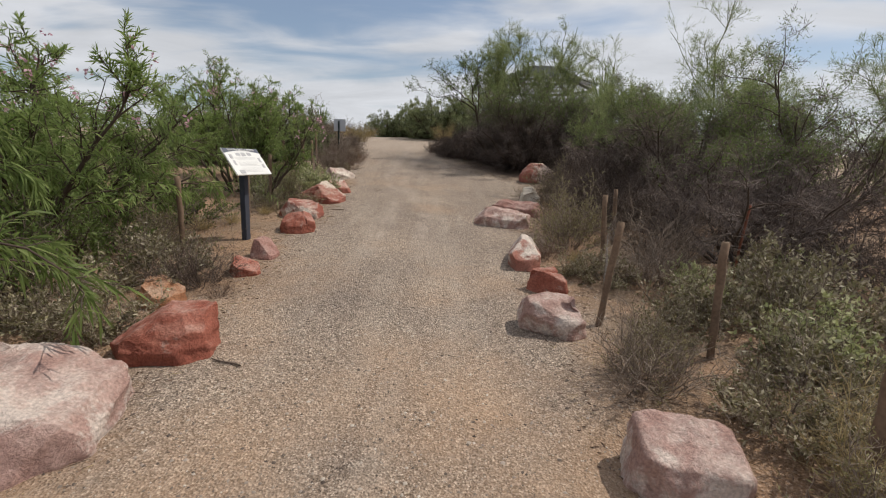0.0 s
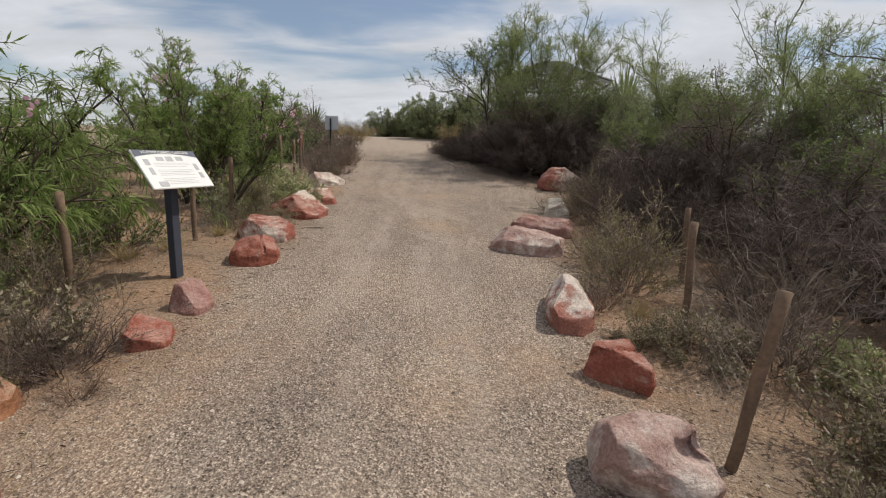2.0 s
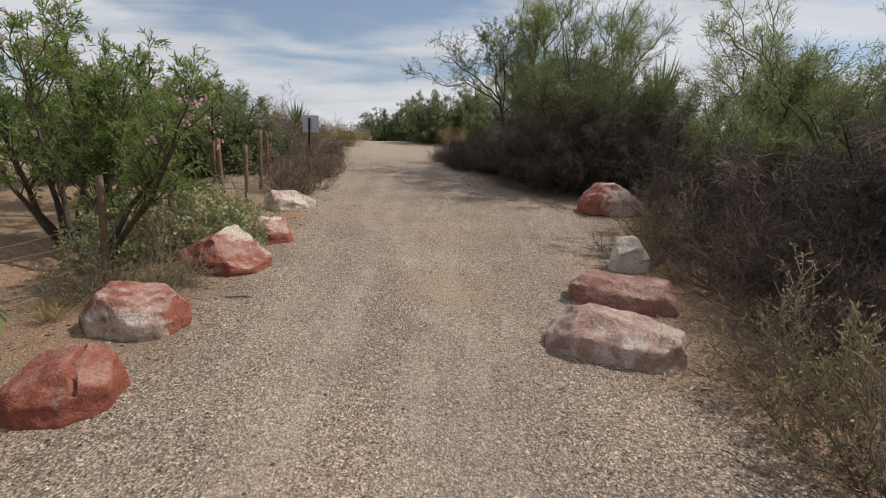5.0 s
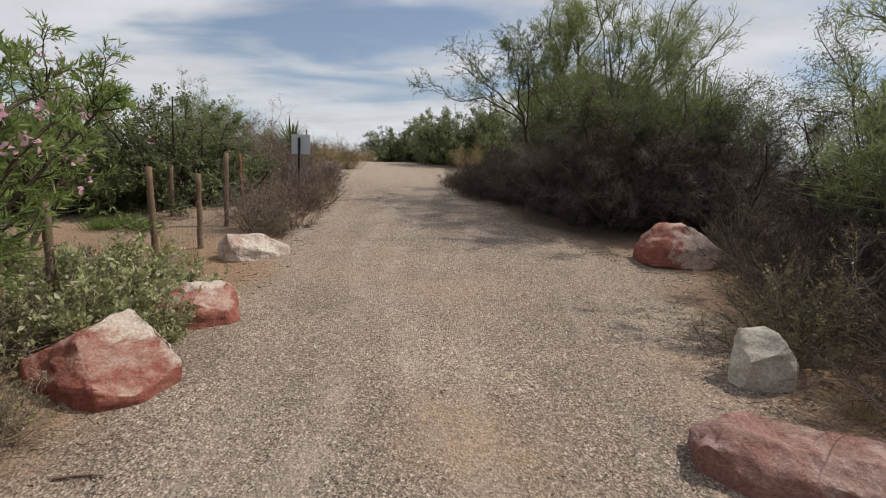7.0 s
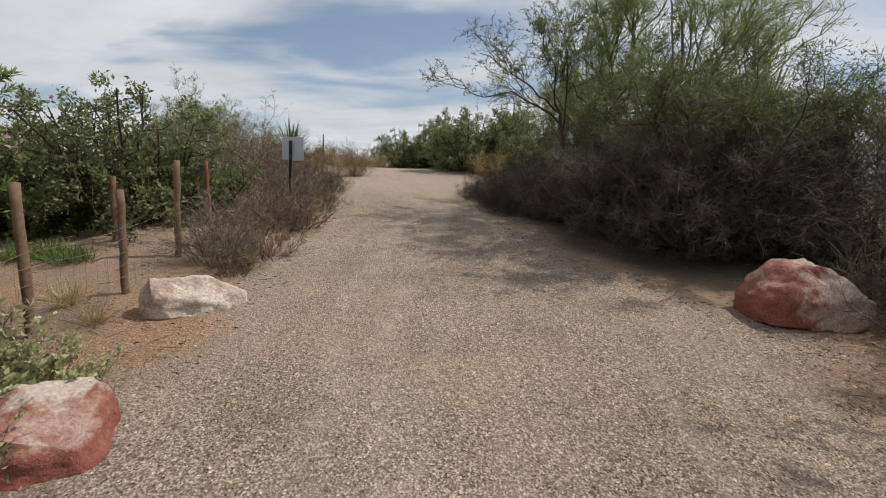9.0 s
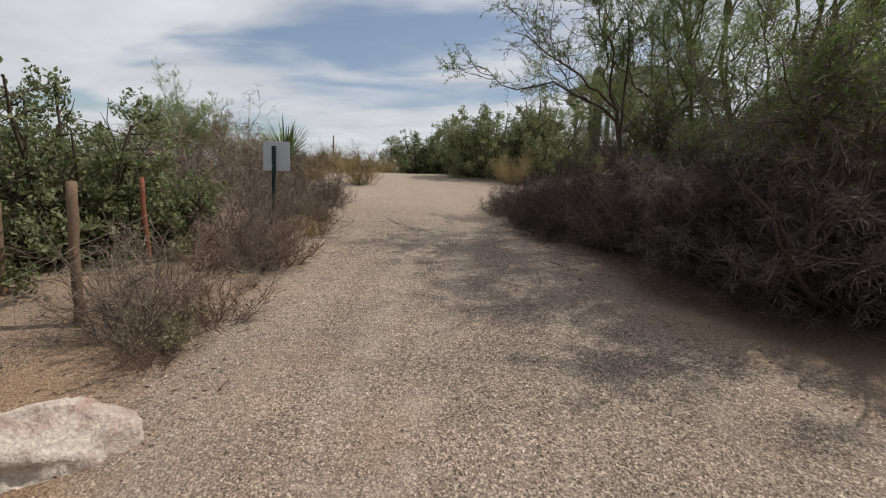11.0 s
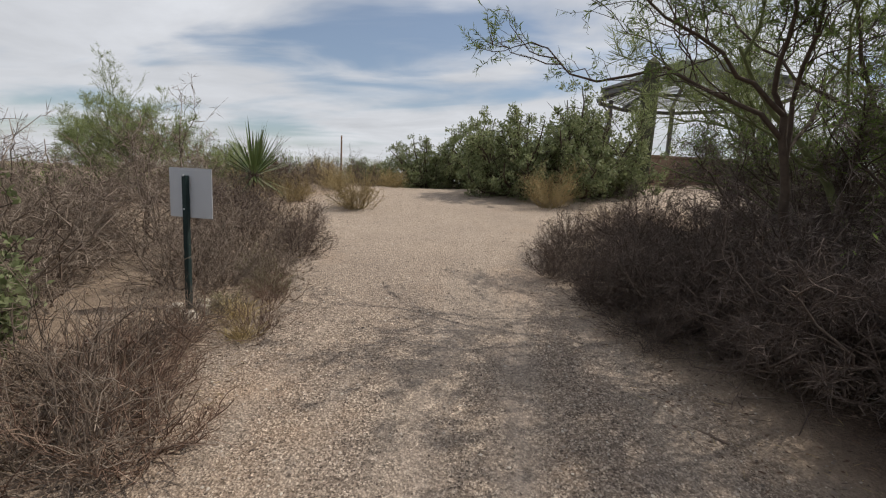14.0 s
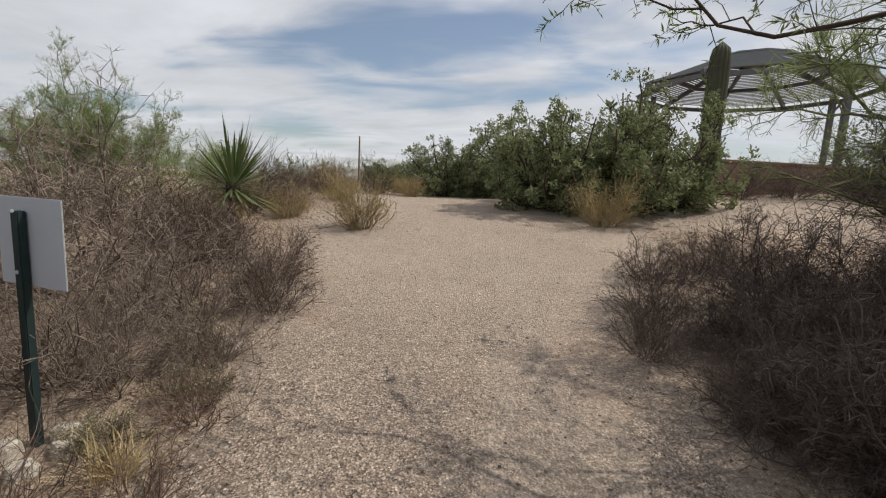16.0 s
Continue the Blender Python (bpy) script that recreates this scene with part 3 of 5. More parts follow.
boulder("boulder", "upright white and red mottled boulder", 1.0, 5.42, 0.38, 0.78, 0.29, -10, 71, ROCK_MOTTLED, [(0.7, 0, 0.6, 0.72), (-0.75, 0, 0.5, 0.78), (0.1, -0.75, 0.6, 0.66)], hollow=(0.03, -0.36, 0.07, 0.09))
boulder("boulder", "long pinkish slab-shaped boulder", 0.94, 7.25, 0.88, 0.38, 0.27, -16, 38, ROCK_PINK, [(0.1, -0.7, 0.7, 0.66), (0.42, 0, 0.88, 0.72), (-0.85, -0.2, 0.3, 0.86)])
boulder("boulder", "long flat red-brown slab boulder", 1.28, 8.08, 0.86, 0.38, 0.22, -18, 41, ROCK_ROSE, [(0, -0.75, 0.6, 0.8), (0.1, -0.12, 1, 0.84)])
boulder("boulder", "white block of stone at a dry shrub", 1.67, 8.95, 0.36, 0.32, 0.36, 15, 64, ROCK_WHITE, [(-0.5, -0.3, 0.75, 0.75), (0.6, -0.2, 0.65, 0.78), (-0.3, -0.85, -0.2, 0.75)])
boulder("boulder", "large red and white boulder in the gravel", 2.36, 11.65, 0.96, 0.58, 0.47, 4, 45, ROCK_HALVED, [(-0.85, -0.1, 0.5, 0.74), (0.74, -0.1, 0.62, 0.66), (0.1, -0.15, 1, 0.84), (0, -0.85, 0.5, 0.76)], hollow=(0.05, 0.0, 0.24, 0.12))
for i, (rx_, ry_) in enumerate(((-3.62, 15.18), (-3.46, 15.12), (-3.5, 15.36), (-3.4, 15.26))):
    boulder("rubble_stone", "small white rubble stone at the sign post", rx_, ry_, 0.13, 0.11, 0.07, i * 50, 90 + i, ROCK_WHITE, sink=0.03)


# ---- plants: kinds ----
def blades_on(g, rng, lines, count, length, width, spread=0.6, lift=0.1, droop=0.1, s0=0.1):
    """Fine twigs as slender blades along lines."""
    p, w = on_lines(rng, lines, count, s0)
    way = unit(w * (1 - spread) + unit(rng.normal(0, 1, w.shape)) * spread + [0, 0, lift])
    L = length * rng.uniform(0.5, 1.4, count)
    g.small_leaves(p, way, rng.normal(0, 1, w.shape), L, np.full(count, width))


def make_brush(mat, count=34, length=0.7, flat=0.9, twigs=420, fine=2400, bend=0.3, flen=0.14):
    def make(rng):
        g, h = Geo(), Geo()
        a = stems(rng, count, length, flat, 0.16, bend, 0.35)
        b = sprout(rng, a, twigs, 0.5, 0.6, 0.2, 0.15, wiggle=0.4, n=4)
        if count <= 20:
            stalks = []
            for line in a:
                one = Geo()
                one.tubes(line[None], radii(line[None], 0.0055, 0.0022), 4)
                stalks.append(("stalk", one.mesh("weed_stalk", mat)))
            g.tubes(b, radii(b, 0.003, 0.0015))
            blades_on(g, rng, b, fine, flen, 0.003, 0.6, 0.25)
            return [*stalks, ("twig_mass", g.mesh("weed_twigs", mat))]
        h.tubes(a, radii(a, 0.007, 0.003))
        g.tubes(b, radii(b, 0.0035, 0.0018))
        blades_on(g, rng, b, fine, flen, 0.0032, 0.75, 0.15)
        return [("stem_clump", h.mesh("brush_stems", mat)), ("twig_mass", g.mesh("brush_twigs", mat))]
    return make


def make_leafy(leaf, twig, count=26, length=0.6, flat=0.9, twigs=380, leaves=3400, size=(0.03, 0.013), bend=0.2, fine=500):
    def make(rng):
        g = Geo()
        a = stems(rng, count, length, flat, 0.12, bend, 0.3)
        b = sprout(rng, a, twigs, 0.45, 0.55, 0.3, 0.2, wiggle=0.35, n=4)
        g.tubes(a, radii(a, 0.006, 0.003))
        g.tubes(b, radii(b, 0.003, 0.0014))
        blades_on(g, rng, b, fine, 0.1, 0.003)
        f = Geo()
        p, w = on_lines(rng, b, leaves, 0.2)
        way = unit(w * 0.6 + unit(rng.normal(0, 1, w.shape)) + [0, 0, 0.3])
        L = size[0] * rng.uniform(0.6, 1.4, leaves)
        f.small_leaves(p, way, rng.normal(0, 1, w.shape), L, L * size[1] / size[0])
        return [("twig_mass", g.mesh("shrub_twigs", twig)), ("foliage", f.mesh("shrub_foliage", leaf))]
    return make


def make_round(rng):
    """Dense evergreen shrub, 2 m wide and 1.7 m high, leafy to the ground."""
    g, f = Geo(), Geo()
    a = stems(rng, 40, 1.25, 1.0, 0.3, 0.3, 0.22)
    b = sprout(rng, a, 620, 0.42, 0.7, 0.08, 0.15, n=4)
    c = sprout(rng, b, 1100, 0.5, 0.65, 0.12, 0.15, n=3)
    def inside(lines, k):
        tip = lines[:, -1]
        return lines[(tip[:, 0] ** 2 + tip[:, 1] ** 2) / 1.3**2 + (tip[:, 2] - 0.55) ** 2 / 1.05**2 < k]
    b, c = inside(b, 1.0), inside(c, 1.12)
    a = inside(a, 1.05)
    g.tubes(a, radii(a, 0.03, 0.008), 5)
    g.tubes(b, radii(b, 0.008, 0.003))
    g.tubes(c, radii(c, 0.004, 0.002))
    p, w = on_lines(rng, c, 40000, 0.05)
    way = unit(w * 0.5 + unit(rng.normal(0, 1, w.shape)) + [0, 0, 0.3])
    L = 0.045 * rng.uniform(0.6, 1.4, len(p))
    f.small_leaves(p + rng.normal(0, 0.03, p.shape), way, rng.normal(0, 1, w.shape), L, L * 0.5)
    return [("branchwork", g.mesh("evergreen_branches", BARK)), ("foliage", f.mesh("evergreen_foliage", LEAF_DARK))]


def make_willow(rng):
    """Desert willow, 2.6 m: several arching stems, long narrow hanging leaves down to the knee."""
    g, f = Geo(), Geo()
    a = stems(rng, 10, 2.25, 0.75, 0.12, 0.02, 0.16, 9)
    b = sprout(rng, a, 130, 0.45, 0.5, 0.08, 0.12, up=-0.2)
    c = sprout(rng, b, 620, 0.55, 0.5, 0.12, 0.15, up=-0.3, n=6)
    g.tubes(a, radii(a, 0.034, 0.008), 6)
    g.tubes(b, radii(b, 0.009, 0.0035), 4)
    g.tubes(c, radii(c, 0.004, 0.0018))
    p, w = on_lines(rng, c, 15000, 0.05)
    p2, w2 = on_lines(rng, b, 2200, 0.3)
    p, w = np.r_[p, p2], np.r_[w, w2]
    way = unit(w * 0.8 + unit(rng.normal(0, 1, w.shape)) * 0.75 + [0, 0, -0.3])
    L = 0.105 * rng.uniform(0.6, 1.3, len(p))
    f.leaves(p, way, rng.normal(0, 1, w.shape), L, L * 0.085 + 0.0025, 0.4)
    return [("trunk", g.mesh("willow_limbs", BARK)), ("crown", f.mesh("willow_crown", LEAF_WILLOW))]


def make_upright_willow(rng):
    """Young desert willow, 2.3 m: a few slim trunks, a narrow light crown."""
    g, f = Geo(), Geo()
    a = stems(rng, 5, 2.05, 0.4, 0.12, 0.05, 0.14, 9)
    b = sprout(rng, a, 110, 0.34, 0.55, 0.35, 0.3, up=-0.05)
    c = sprout(rng, b, 520, 0.55, 0.55, 0.2, 0.15, up=-0.15, n=5)
    g.tubes(a, radii(a, 0.032, 0.007), 6)
    g.tubes(b, radii(b, 0.008, 0.003), 4)
    g.tubes(c, radii(c, 0.0035, 0.0018))
    p, w = on_lines(rng, c, 11000, 0.05)
    way = unit(w * 0.8 + unit(rng.normal(0, 1, w.shape)) * 0.8 + [0, 0, 0.05])
    L = 0.08 * rng.uniform(0.6, 1.3, len(p))
    f.small_leaves(p, way, rng.normal(0, 1, w.shape), L, L * 0.1 + 0.004)
    q = Geo()
    top = a[:, -1][rng.integers(0, len(a), 26)] + rng.normal(0, 0.16, (26, 3))
    tips = c[rng.integers(0, len(c), 40), -1]
    tips = tips[tips[:, 2] > 1.7]
    pts = np.repeat(np.concatenate([tips, top]), 7, 0) + rng.normal(0, 0.02, ((len(tips) + 26) * 7, 3))
    q.leaves(pts, unit(rng.normal(0, 1, pts.shape)), rng.normal(0, 1, pts.shape), np.full(len(pts), 0.035), np.full(len(pts), 0.022), 0.1)
    return [("trunk", g.mesh("young_willow_limbs", BARK)), ("crown", f.mesh("young_willow_crown", LEAF_WILLOW)), ("blossom", q.mesh("willow_blossom", PETAL))]


def make_small_palo(rng):
    return make_palo(rng, 0.75)


def make_palo(rng, rich=1.0):
    """Palo verde, 5.5 m: forking dark-green limbs, a broom of fine green twigs."""
    g, f = Geo(), Geo()
    a = stems(rng, 9, 3.3, 0.8, 0.14, 0.14, 0.2, 10)
    b = sprout(rng, a, 80, 0.55, 0.5, 0.3, 0.4, n=8)
    c = sprout(rng, b, 480, 0.5, 0.5, 0.2, 0.2, n=6)
    d = sprout(rng, c, int(1400 + 1200 * rich), 0.6, 0.55, 0.12, 0.1, n=3)
    g.tubes(a, radii(a, 0.052, 0.012), 7)
    g.tubes(b, radii(b, 0.014, 0.006), 5)
    g.tubes(c, radii(c, 0.006, 0.003), 4)
    g.tubes(d, radii(d, 0.004, 0.002))
    p, w = on_lines(rng, d, int(46000 * rich), 0.05)
    high = p[:, 2] + rng.normal(0, 0.25, len(p)) > 1.5
    p, w = p[high], w[high]
    p = p + rng.normal(0, 0.02, p.shape)
    way = unit(w * 0.5 + unit(rng.normal(0, 1, w.shape)) * 0.5 + [0, 0, 0.12])
    L = 0.13 * rng.uniform(0.5, 1.4, len(p))
    f.small_leaves(p, way, rng.normal(0, 1, w.shape), L, np.full(len(p), 0.0055 if rich == 1 else 0.009))
    return [("trunk", g.mesh("palo_limbs", BARK_GREEN)), ("crown", f.mesh("palo_crown", LEAF_PALO))]


def make_mesquite(rng):
    """Mesquite, 2.8 m: dark stems from one foot, a dead brown underside, a feathery green top."""
    g, f, h = Geo(), Geo(), Geo()
    a = stems(rng, 12, 1.75, 0.8, 0.16, 0.25, 0.2, 9)
    b = sprout(rng, a, 150, 0.5, 0.55, 0.15, 0.2, n=7)
    c = sprout(rng, b, 1100, 0.45, 0.6, 0.08, 0.15, n=4)
    g.tubes(a, radii(a, 0.032, 0.008), 6)
    g.tubes(b, radii(b, 0.009, 0.0035), 4)
    h.tubes(c, radii(c, 0.0036, 0.0016))
    blades_on(h, rng, c, 26000, 0.15, 0.0062, 0.75, 0.0)
    p, w = on_lines(rng, c, 64000, 0.1)
    p = p + rng.normal(0, 0.07, p.shape)
    keep = p[:, 2] + rng.normal(0, 0.22, len(p)) > 1.6
    p, w = p[keep], w[keep]
    L = 0.046 * rng.uniform(0.5, 1.4, len(p))
    f.small_leaves(p, unit(w * 0.7 + unit(rng.normal(0, 1, w.shape))), rng.normal(0, 1, w.shape), L, L * 0.22)
    return [("trunk", g.mesh("mesquite_limbs", BARK)), ("dead_underside", h.mesh("mesquite_twigs", TWIG_DEAD)), ("crown", f.mesh("mesquite_crown", LEAF_MESQ))]


def make_open_tree(rng):
    """Open, sinuous tree, 4 m: two dark trunks that fork into long arching limbs, sparse small leaves, bare twig ends."""
    g, h, f = Geo(), Geo(), Geo()
    foot = np.array([[0.0, 0, -0.05], [0.12, 0.06, -0.05]])
    a = curve_pts(rng, foot, unit(np.array([[-0.12, -0.05, 1.0], [0.3, 0.12, 1.0]])), np.array([1.75, 1.9]), np.zeros((2, 3)), 0.1, 10)
    ways = unit(np.array([[-0.62, -0.12, 0.6], [-0.5, 0.55, 0.6], [-0.3, -0.4, 0.85], [0.02, 0.25, 1.0], [-0.85, 0.25, 0.42], [0.55, -0.15, 0.8], [0.6, 0.5, 0.7], [0.25, -0.5, 0.9], [-0.15, -0.1, 1.0]]))
    from_ = np.array([a[i % 2, 9 - (i // 3) % 3] for i in range(9)])
    b = curve_pts(rng, from_, ways, rng.uniform(1.7, 2.5, 9), np.tile([[-0.05, 0, -0.1]], (9, 1)), 0.26, 10)
    c = sprout(rng, b, 90, 0.5, 0.5, 0.15, 0.2, wiggle=0.35, n=8, up=-0.08)
    d = sprout(rng, c, 900, 0.5, 0.55, 0.05, 0.2, wiggle=0.45, n=5, up=-0.1)
    g.tubes(a, radii(a, 0.042, 0.026), 8)
    limbs = []
    for line in b:
        one = Geo()
        one.tubes(line[None], radii(line[None], 0.02, 0.005), 6)
        limbs.append(("limb", one.mesh("open_tree_limb", BARK)))
    h.tubes(c, radii(c, 0.0062, 0.0026), 4)
    h.tubes(d, radii(d, 0.003, 0.0013))
    p, w = on_lines(rng, d, 17000, 0.2)
    way = unit(w * 0.6 + unit(rng.normal(0, 1, w.shape)) * 0.8)
    L = 0.05 * rng.uniform(0.5, 1.5, len(p))
    f.small_leaves(p, way, rng.normal(0, 1, w.shape), L, L * 0.17)
    return [("trunk", g.mesh("open_tree_trunk", BARK)), *limbs, ("branchwork", h.mesh("open_tree_twigs", BARK)), ("crown", f.mesh("open_tree_leaves", LEAF_MESQ))]


# thorn brush again, its twigs darkened to look shaded
def make_shaded_thorn(rng):
    return make_thorn(rng, TWIG_SHADED)


def make_thorn(rng, mat=None):
    """Bare thorny brush, 1.5 m: brown tangled branches."""
    mat = mat or TWIG_GREY
    g = Geo()
    a = stems(rng, 18, 1.2, 0.92, 0.2, 0.2, 0.35, 9)
    b = sprout(rng, a, 230, 0.5, 0.6, 0.12, 0.12, wiggle=0.45, n=7)
    c = sprout(rng, b, 650, 0.5, 0.7, 0.08, 0.1, wiggle=0.5, n=4)
    h = Geo()
    h.tubes(a, radii(a, 0.014, 0.005), 4)
    h.tubes(b, radii(b, 0.006, 0.003))
    g.tubes(c, radii(c, 0.0035, 0.0018))
    blades_on(g, rng, c, 7000, 0.14, 0.005, 0.8, 0.0)
    return [("branchwork", h.mesh("thorn_branches", mat)), ("twig_mass", g.mesh("thorn_twigs", mat))]


def make_grass(mat, n=170, tall=0.32):
    def make(rng):
        f = Geo()
        a = rng.random(n) * 2 * np.pi
        e = rng.random(n) ** 0.7 * 0.9
        way = np.stack([np.cos(a) * np.sin(e), np.sin(a) * np.sin(e), np.cos(e)], 1)
        pos = np.stack([rng.normal(0, 0.05, n), rng.normal(0, 0.05, n), np.full(n, -0.01)], 1)
        L = tall * rng.uniform(0.4, 1.2, n)
        f.leaves(pos, way, rng.normal(0, 1, (n, 3)), L, np.full(n, 0.005), 0.3)
        return [("leaf_tuft", f.mesh("grass_blades", mat))]
    return make


def make_yucca(rng):
    """Soaptree yucca: a ball of stiff blades on a short trunk, dead straw below."""
    f, s, g = Geo(), Geo(), Geo()
    n = 210
    u = rng.random(n)
    el = np.arcsin(-0.35 + 1.33 * u)
    a = rng.random(n) * 2 * np.pi
    way = np.stack([np.cos(a) * np.cos(el), np.sin(a) * np.cos(el), np.sin(el)], 1)
    pos = way * 0.05 + [0, 0, 0.45]
    L = 0.72 * rng.uniform(0.75, 1.1, n)
    f.leaves(pos, way, np.cross(way, [0, 0, 1.0]) + 1e-3, L, np.full(n, 0.032), 0.04, 0.3)
    m = 90
    a = rng.random(m) * 2 * np.pi
    way = np.stack([np.cos(a) * 0.7, np.sin(a) * 0.7, -rng.uniform(0.2, 1.2, m)], 1)
    s.leaves(np.tile([0, 0, 0.42], (m, 1)), way, np.cross(unit(way), [0, 0, 1.0]), 0.5 * rng.uniform(0.5, 1, m), np.full(m, 0.028), 0.15)
    z = np.linspace(-0.05, 0.5, 6)
    g.tubes(np.stack([0 * z, 0 * z, z], 1)[None], np.full((1, 6), 0.09), 10)
    return [("trunk", g.mesh("yucca_trunk", BARK)), ("leaf_rosette", f.mesh("yucca_blades", LEAF_YUCCA)), ("dead_skirt", s.mesh("yucca_skirt", STRAW))]


KINDS = {
    "brown": (make_brush(TWIG_BROWN), "dry_shrub", "dry leafless brown shrub", "shrub"),
    "grey": (make_brush(TWIG_GREY, 34, 0.7, 0.8, 360, 1500, 0.2, 0.11), "dry_shrub", "dry grey leafless twiggy shrub", "shrub"),
    "red": (make_brush(TWIG_RED, 20, 0.45, 0.72, 160, 900, 0.1, 0.06), "dry_weed", "small dead reddish-brown weed", "weed"),
    "tan": (make_brush(STRAW, 44, 0.6, 0.75, 420, 2000), "straw_shrub", "straw-coloured dry broom-like shrub", "shrub"),
    "silver": (make_leafy(LEAF_SILVER, TWIG_GREY, 30, 0.55, 0.95, 420, 4200, (0.04, 0.016), 0.2, 1400), "silvery_shrub", "low shrub with pale silvery-green leaves", "shrub"),
    "olive": (make_leafy(LEAF_OLIVE, TWIG_GREY, 32, 0.62, 0.95, 460, 3600, (0.03, 0.01), 0.25, 1400), "olive_shrub", "olive-green and straw-coloured dense low shrub", "shrub"),
    "brittle": (make_leafy(LEAF_BRITTLE, TWIG_GREY, 30, 0.56, 0.95, 380, 3600, (0.05, 0.027)), "brittlebush", "leafy pale yellow-green brittlebush", "shrub"),
    "green": (make_leafy(LEAF_MESQ, TWIG_BROWN, 26, 0.8, 0.85, 420, 5200, (0.04, 0.015)), "green_shrub", "leafy green desert shrub", "shrub"),
    "round": (make_round, "evergreen_bush", "dense dark-green rounded evergreen bush", "bush"),
    "willow": (make_willow, "desert_willow", "desert willow with long narrow hanging green leaves", "tree"),
    "young_willow": (make_upright_willow, "young_willow", "slim young desert willow with light green narrow leaves", "tree"),
    "palo": (make_palo, "palo_verde_tree", "palo verde tree with fine green twigs and dark limbs", "tree"),
    "small_palo": (make_small_palo, "palo_verde_tree", "palo verde tree with fine green twigs and dark limbs", "tree"),
    "mesquite": (make_mesquite, "mesquite_tree", "mesquite with feathery green top over dead brown branches", "tree"),
    "open_tree": (make_open_tree, "leaning_mesquite", "open mesquite with sinuous dark limbs and sparse leaves", "tree"),
    "thorn": (make_thorn, "thorn_bush", "tangled bare thorny brown bush", "bush"),
    "deadwood": (make_shaded_thorn, "dead_bush", "dense tangle of dead branches, coloured dark for shade", "bush"),
    "grass": (make_grass(STRAW), "grass_tuft", "dry straw-coloured grass tuft", "grass"),
    "lawn": (make_grass(LEAF_MESQ, 320, 0.16), "grass_tuft", "low fresh green grass tuft", "grass"),
    "yucca": (make_yucca, "yucca", "green spiky yucca with dead straw skirt", "yucca"),
}


def grow(key, x, y, size=1.0, turn=0.0, k=0, tall=1.0, label="", group=""):
    make, name, text, cat = KINDS[key]
    return plant(key, name, label or text, cat, variant(key, make, k), x, y, turn, size, tall, group=group)


# trees and large bushes
grow("willow", -5.5, 4.7, 1.2, 200, 0)
grow("willow", -5.1, 2.7, 1.2, 320, 2)
grow("willow", -4.9, 3.2, 1.25, 140, 1)
grow("green", -4.0, 4.6, 1.0, 40, 0)
grow("green", -3.55, 3.5, 1.1, 80, 1)
grow("green", -4.2, 5.6, 1.2, 120, 2)
grow("green", -3.7, 6.6, 0.8, 10, 0)
grow("willow", -5.2, 5.8, 1.0, 250, 2)
grow("young_willow", -4.25, 4.4, 1.1, 140, 0)
grow("young_willow", -3.45, 8.3, 0.95, 75, 1)
grow("young_willow", -4.2, 9.0, 1.0, 190, 0)
grow("young_willow", -4.75, 10.4, 1.05, 300, 2, label="desert willow with narrow leaves and pink flowers")
grow("round", -4.9, 13.5, 1.15, 100, 0)
grow("round", -6.4, 12.8, 1.1, 100, 1)
grow("thorn", -4.9, 15.3, 0.85, 40, 0)
grow("palo", 2.6, 15.9, 1.05, 150, 0)
grow("open_tree", 1.15, 15.8, 1.0, 0, 0)
grow("mesquite", 2.9, 13.6, 0.95, 200, 0)
grow("mesquite", 3.5, 14.6, 0.92, 90, 1)
grow("mesquite", 2.5, 15.1, 0.95, 330, 1)
grow("mesquite", 1.85, 14.5, 0.8, 250, 0)
grow("mesquite", 2.25, 13.4, 0.92, 40, 1)
grow("mesquite", 2.0, 16.0, 0.95, 110, 0)
grow("small_palo", 5.8, 11.2, 0.68, 80, 1)
grow("small_palo", 5.2, 9.6, 0.76, 220, 0)
grow("small_palo", 6.9, 8.2, 0.66, 60, 1)
grow("small_palo", 6.5, 19.5, 0.6, 10, 1)
grow("mesquite", 3.75, 5.75, 0.85, 30, 0)
grow("mesquite", 5.3, 6.9, 1.0, 130, 1)
grow("mesquite", 4.5, 8.8, 1.0, 210, 0)
grow("mesquite", 4.6, 11.4, 1.0, 60, 1)
grow("mesquite", 3.7, 16.2, 0.95, 20, 0)
grow("mesquite", 3.9, 13.0, 1.0, 100, 0)
grow("mesquite", 2.9, 18.2, 0.8, 120, 0)
grow("round", -3.2, 25.0, 0.95, 50, 0)
grow("round", -1.7, 25.4, 1.25, 120, 1)
grow("round", -0.7, 22.6, 1.2, 200, 0, 1.05)
grow("round", 0.65, 22.7, 1.38, 300, 1, 1.1)
grow("small_palo", -6.9, 19.8, 0.42, 20, 1)
grow("small_palo", -8.9, 20.5, 0.46, 100, 0)
grow("small_palo", -7.8, 19.3, 0.4, 200, 0)
grow("yucca", -5.2, 19.2, 0.95, 0, 0, 1.35)
grow("yucca", 6.6, 20.1, 1.6, 60, 0, 1.9)
grow("round", -19.5, 73, 2.2, 10, 1)
grow("round", -16.8, 74, 1.9, 80, 0)


def bed(text):
    """Shrubs from lines of: kind x y size."""
    for i, row in enumerate(text.split(";")):
        key, x, y, s = row.split()
        grow(key, float(x), float(y), float(s), i * 67 % 360, i % 3, 0.9 + 0.2 * ((i * 37 % 10) / 10))


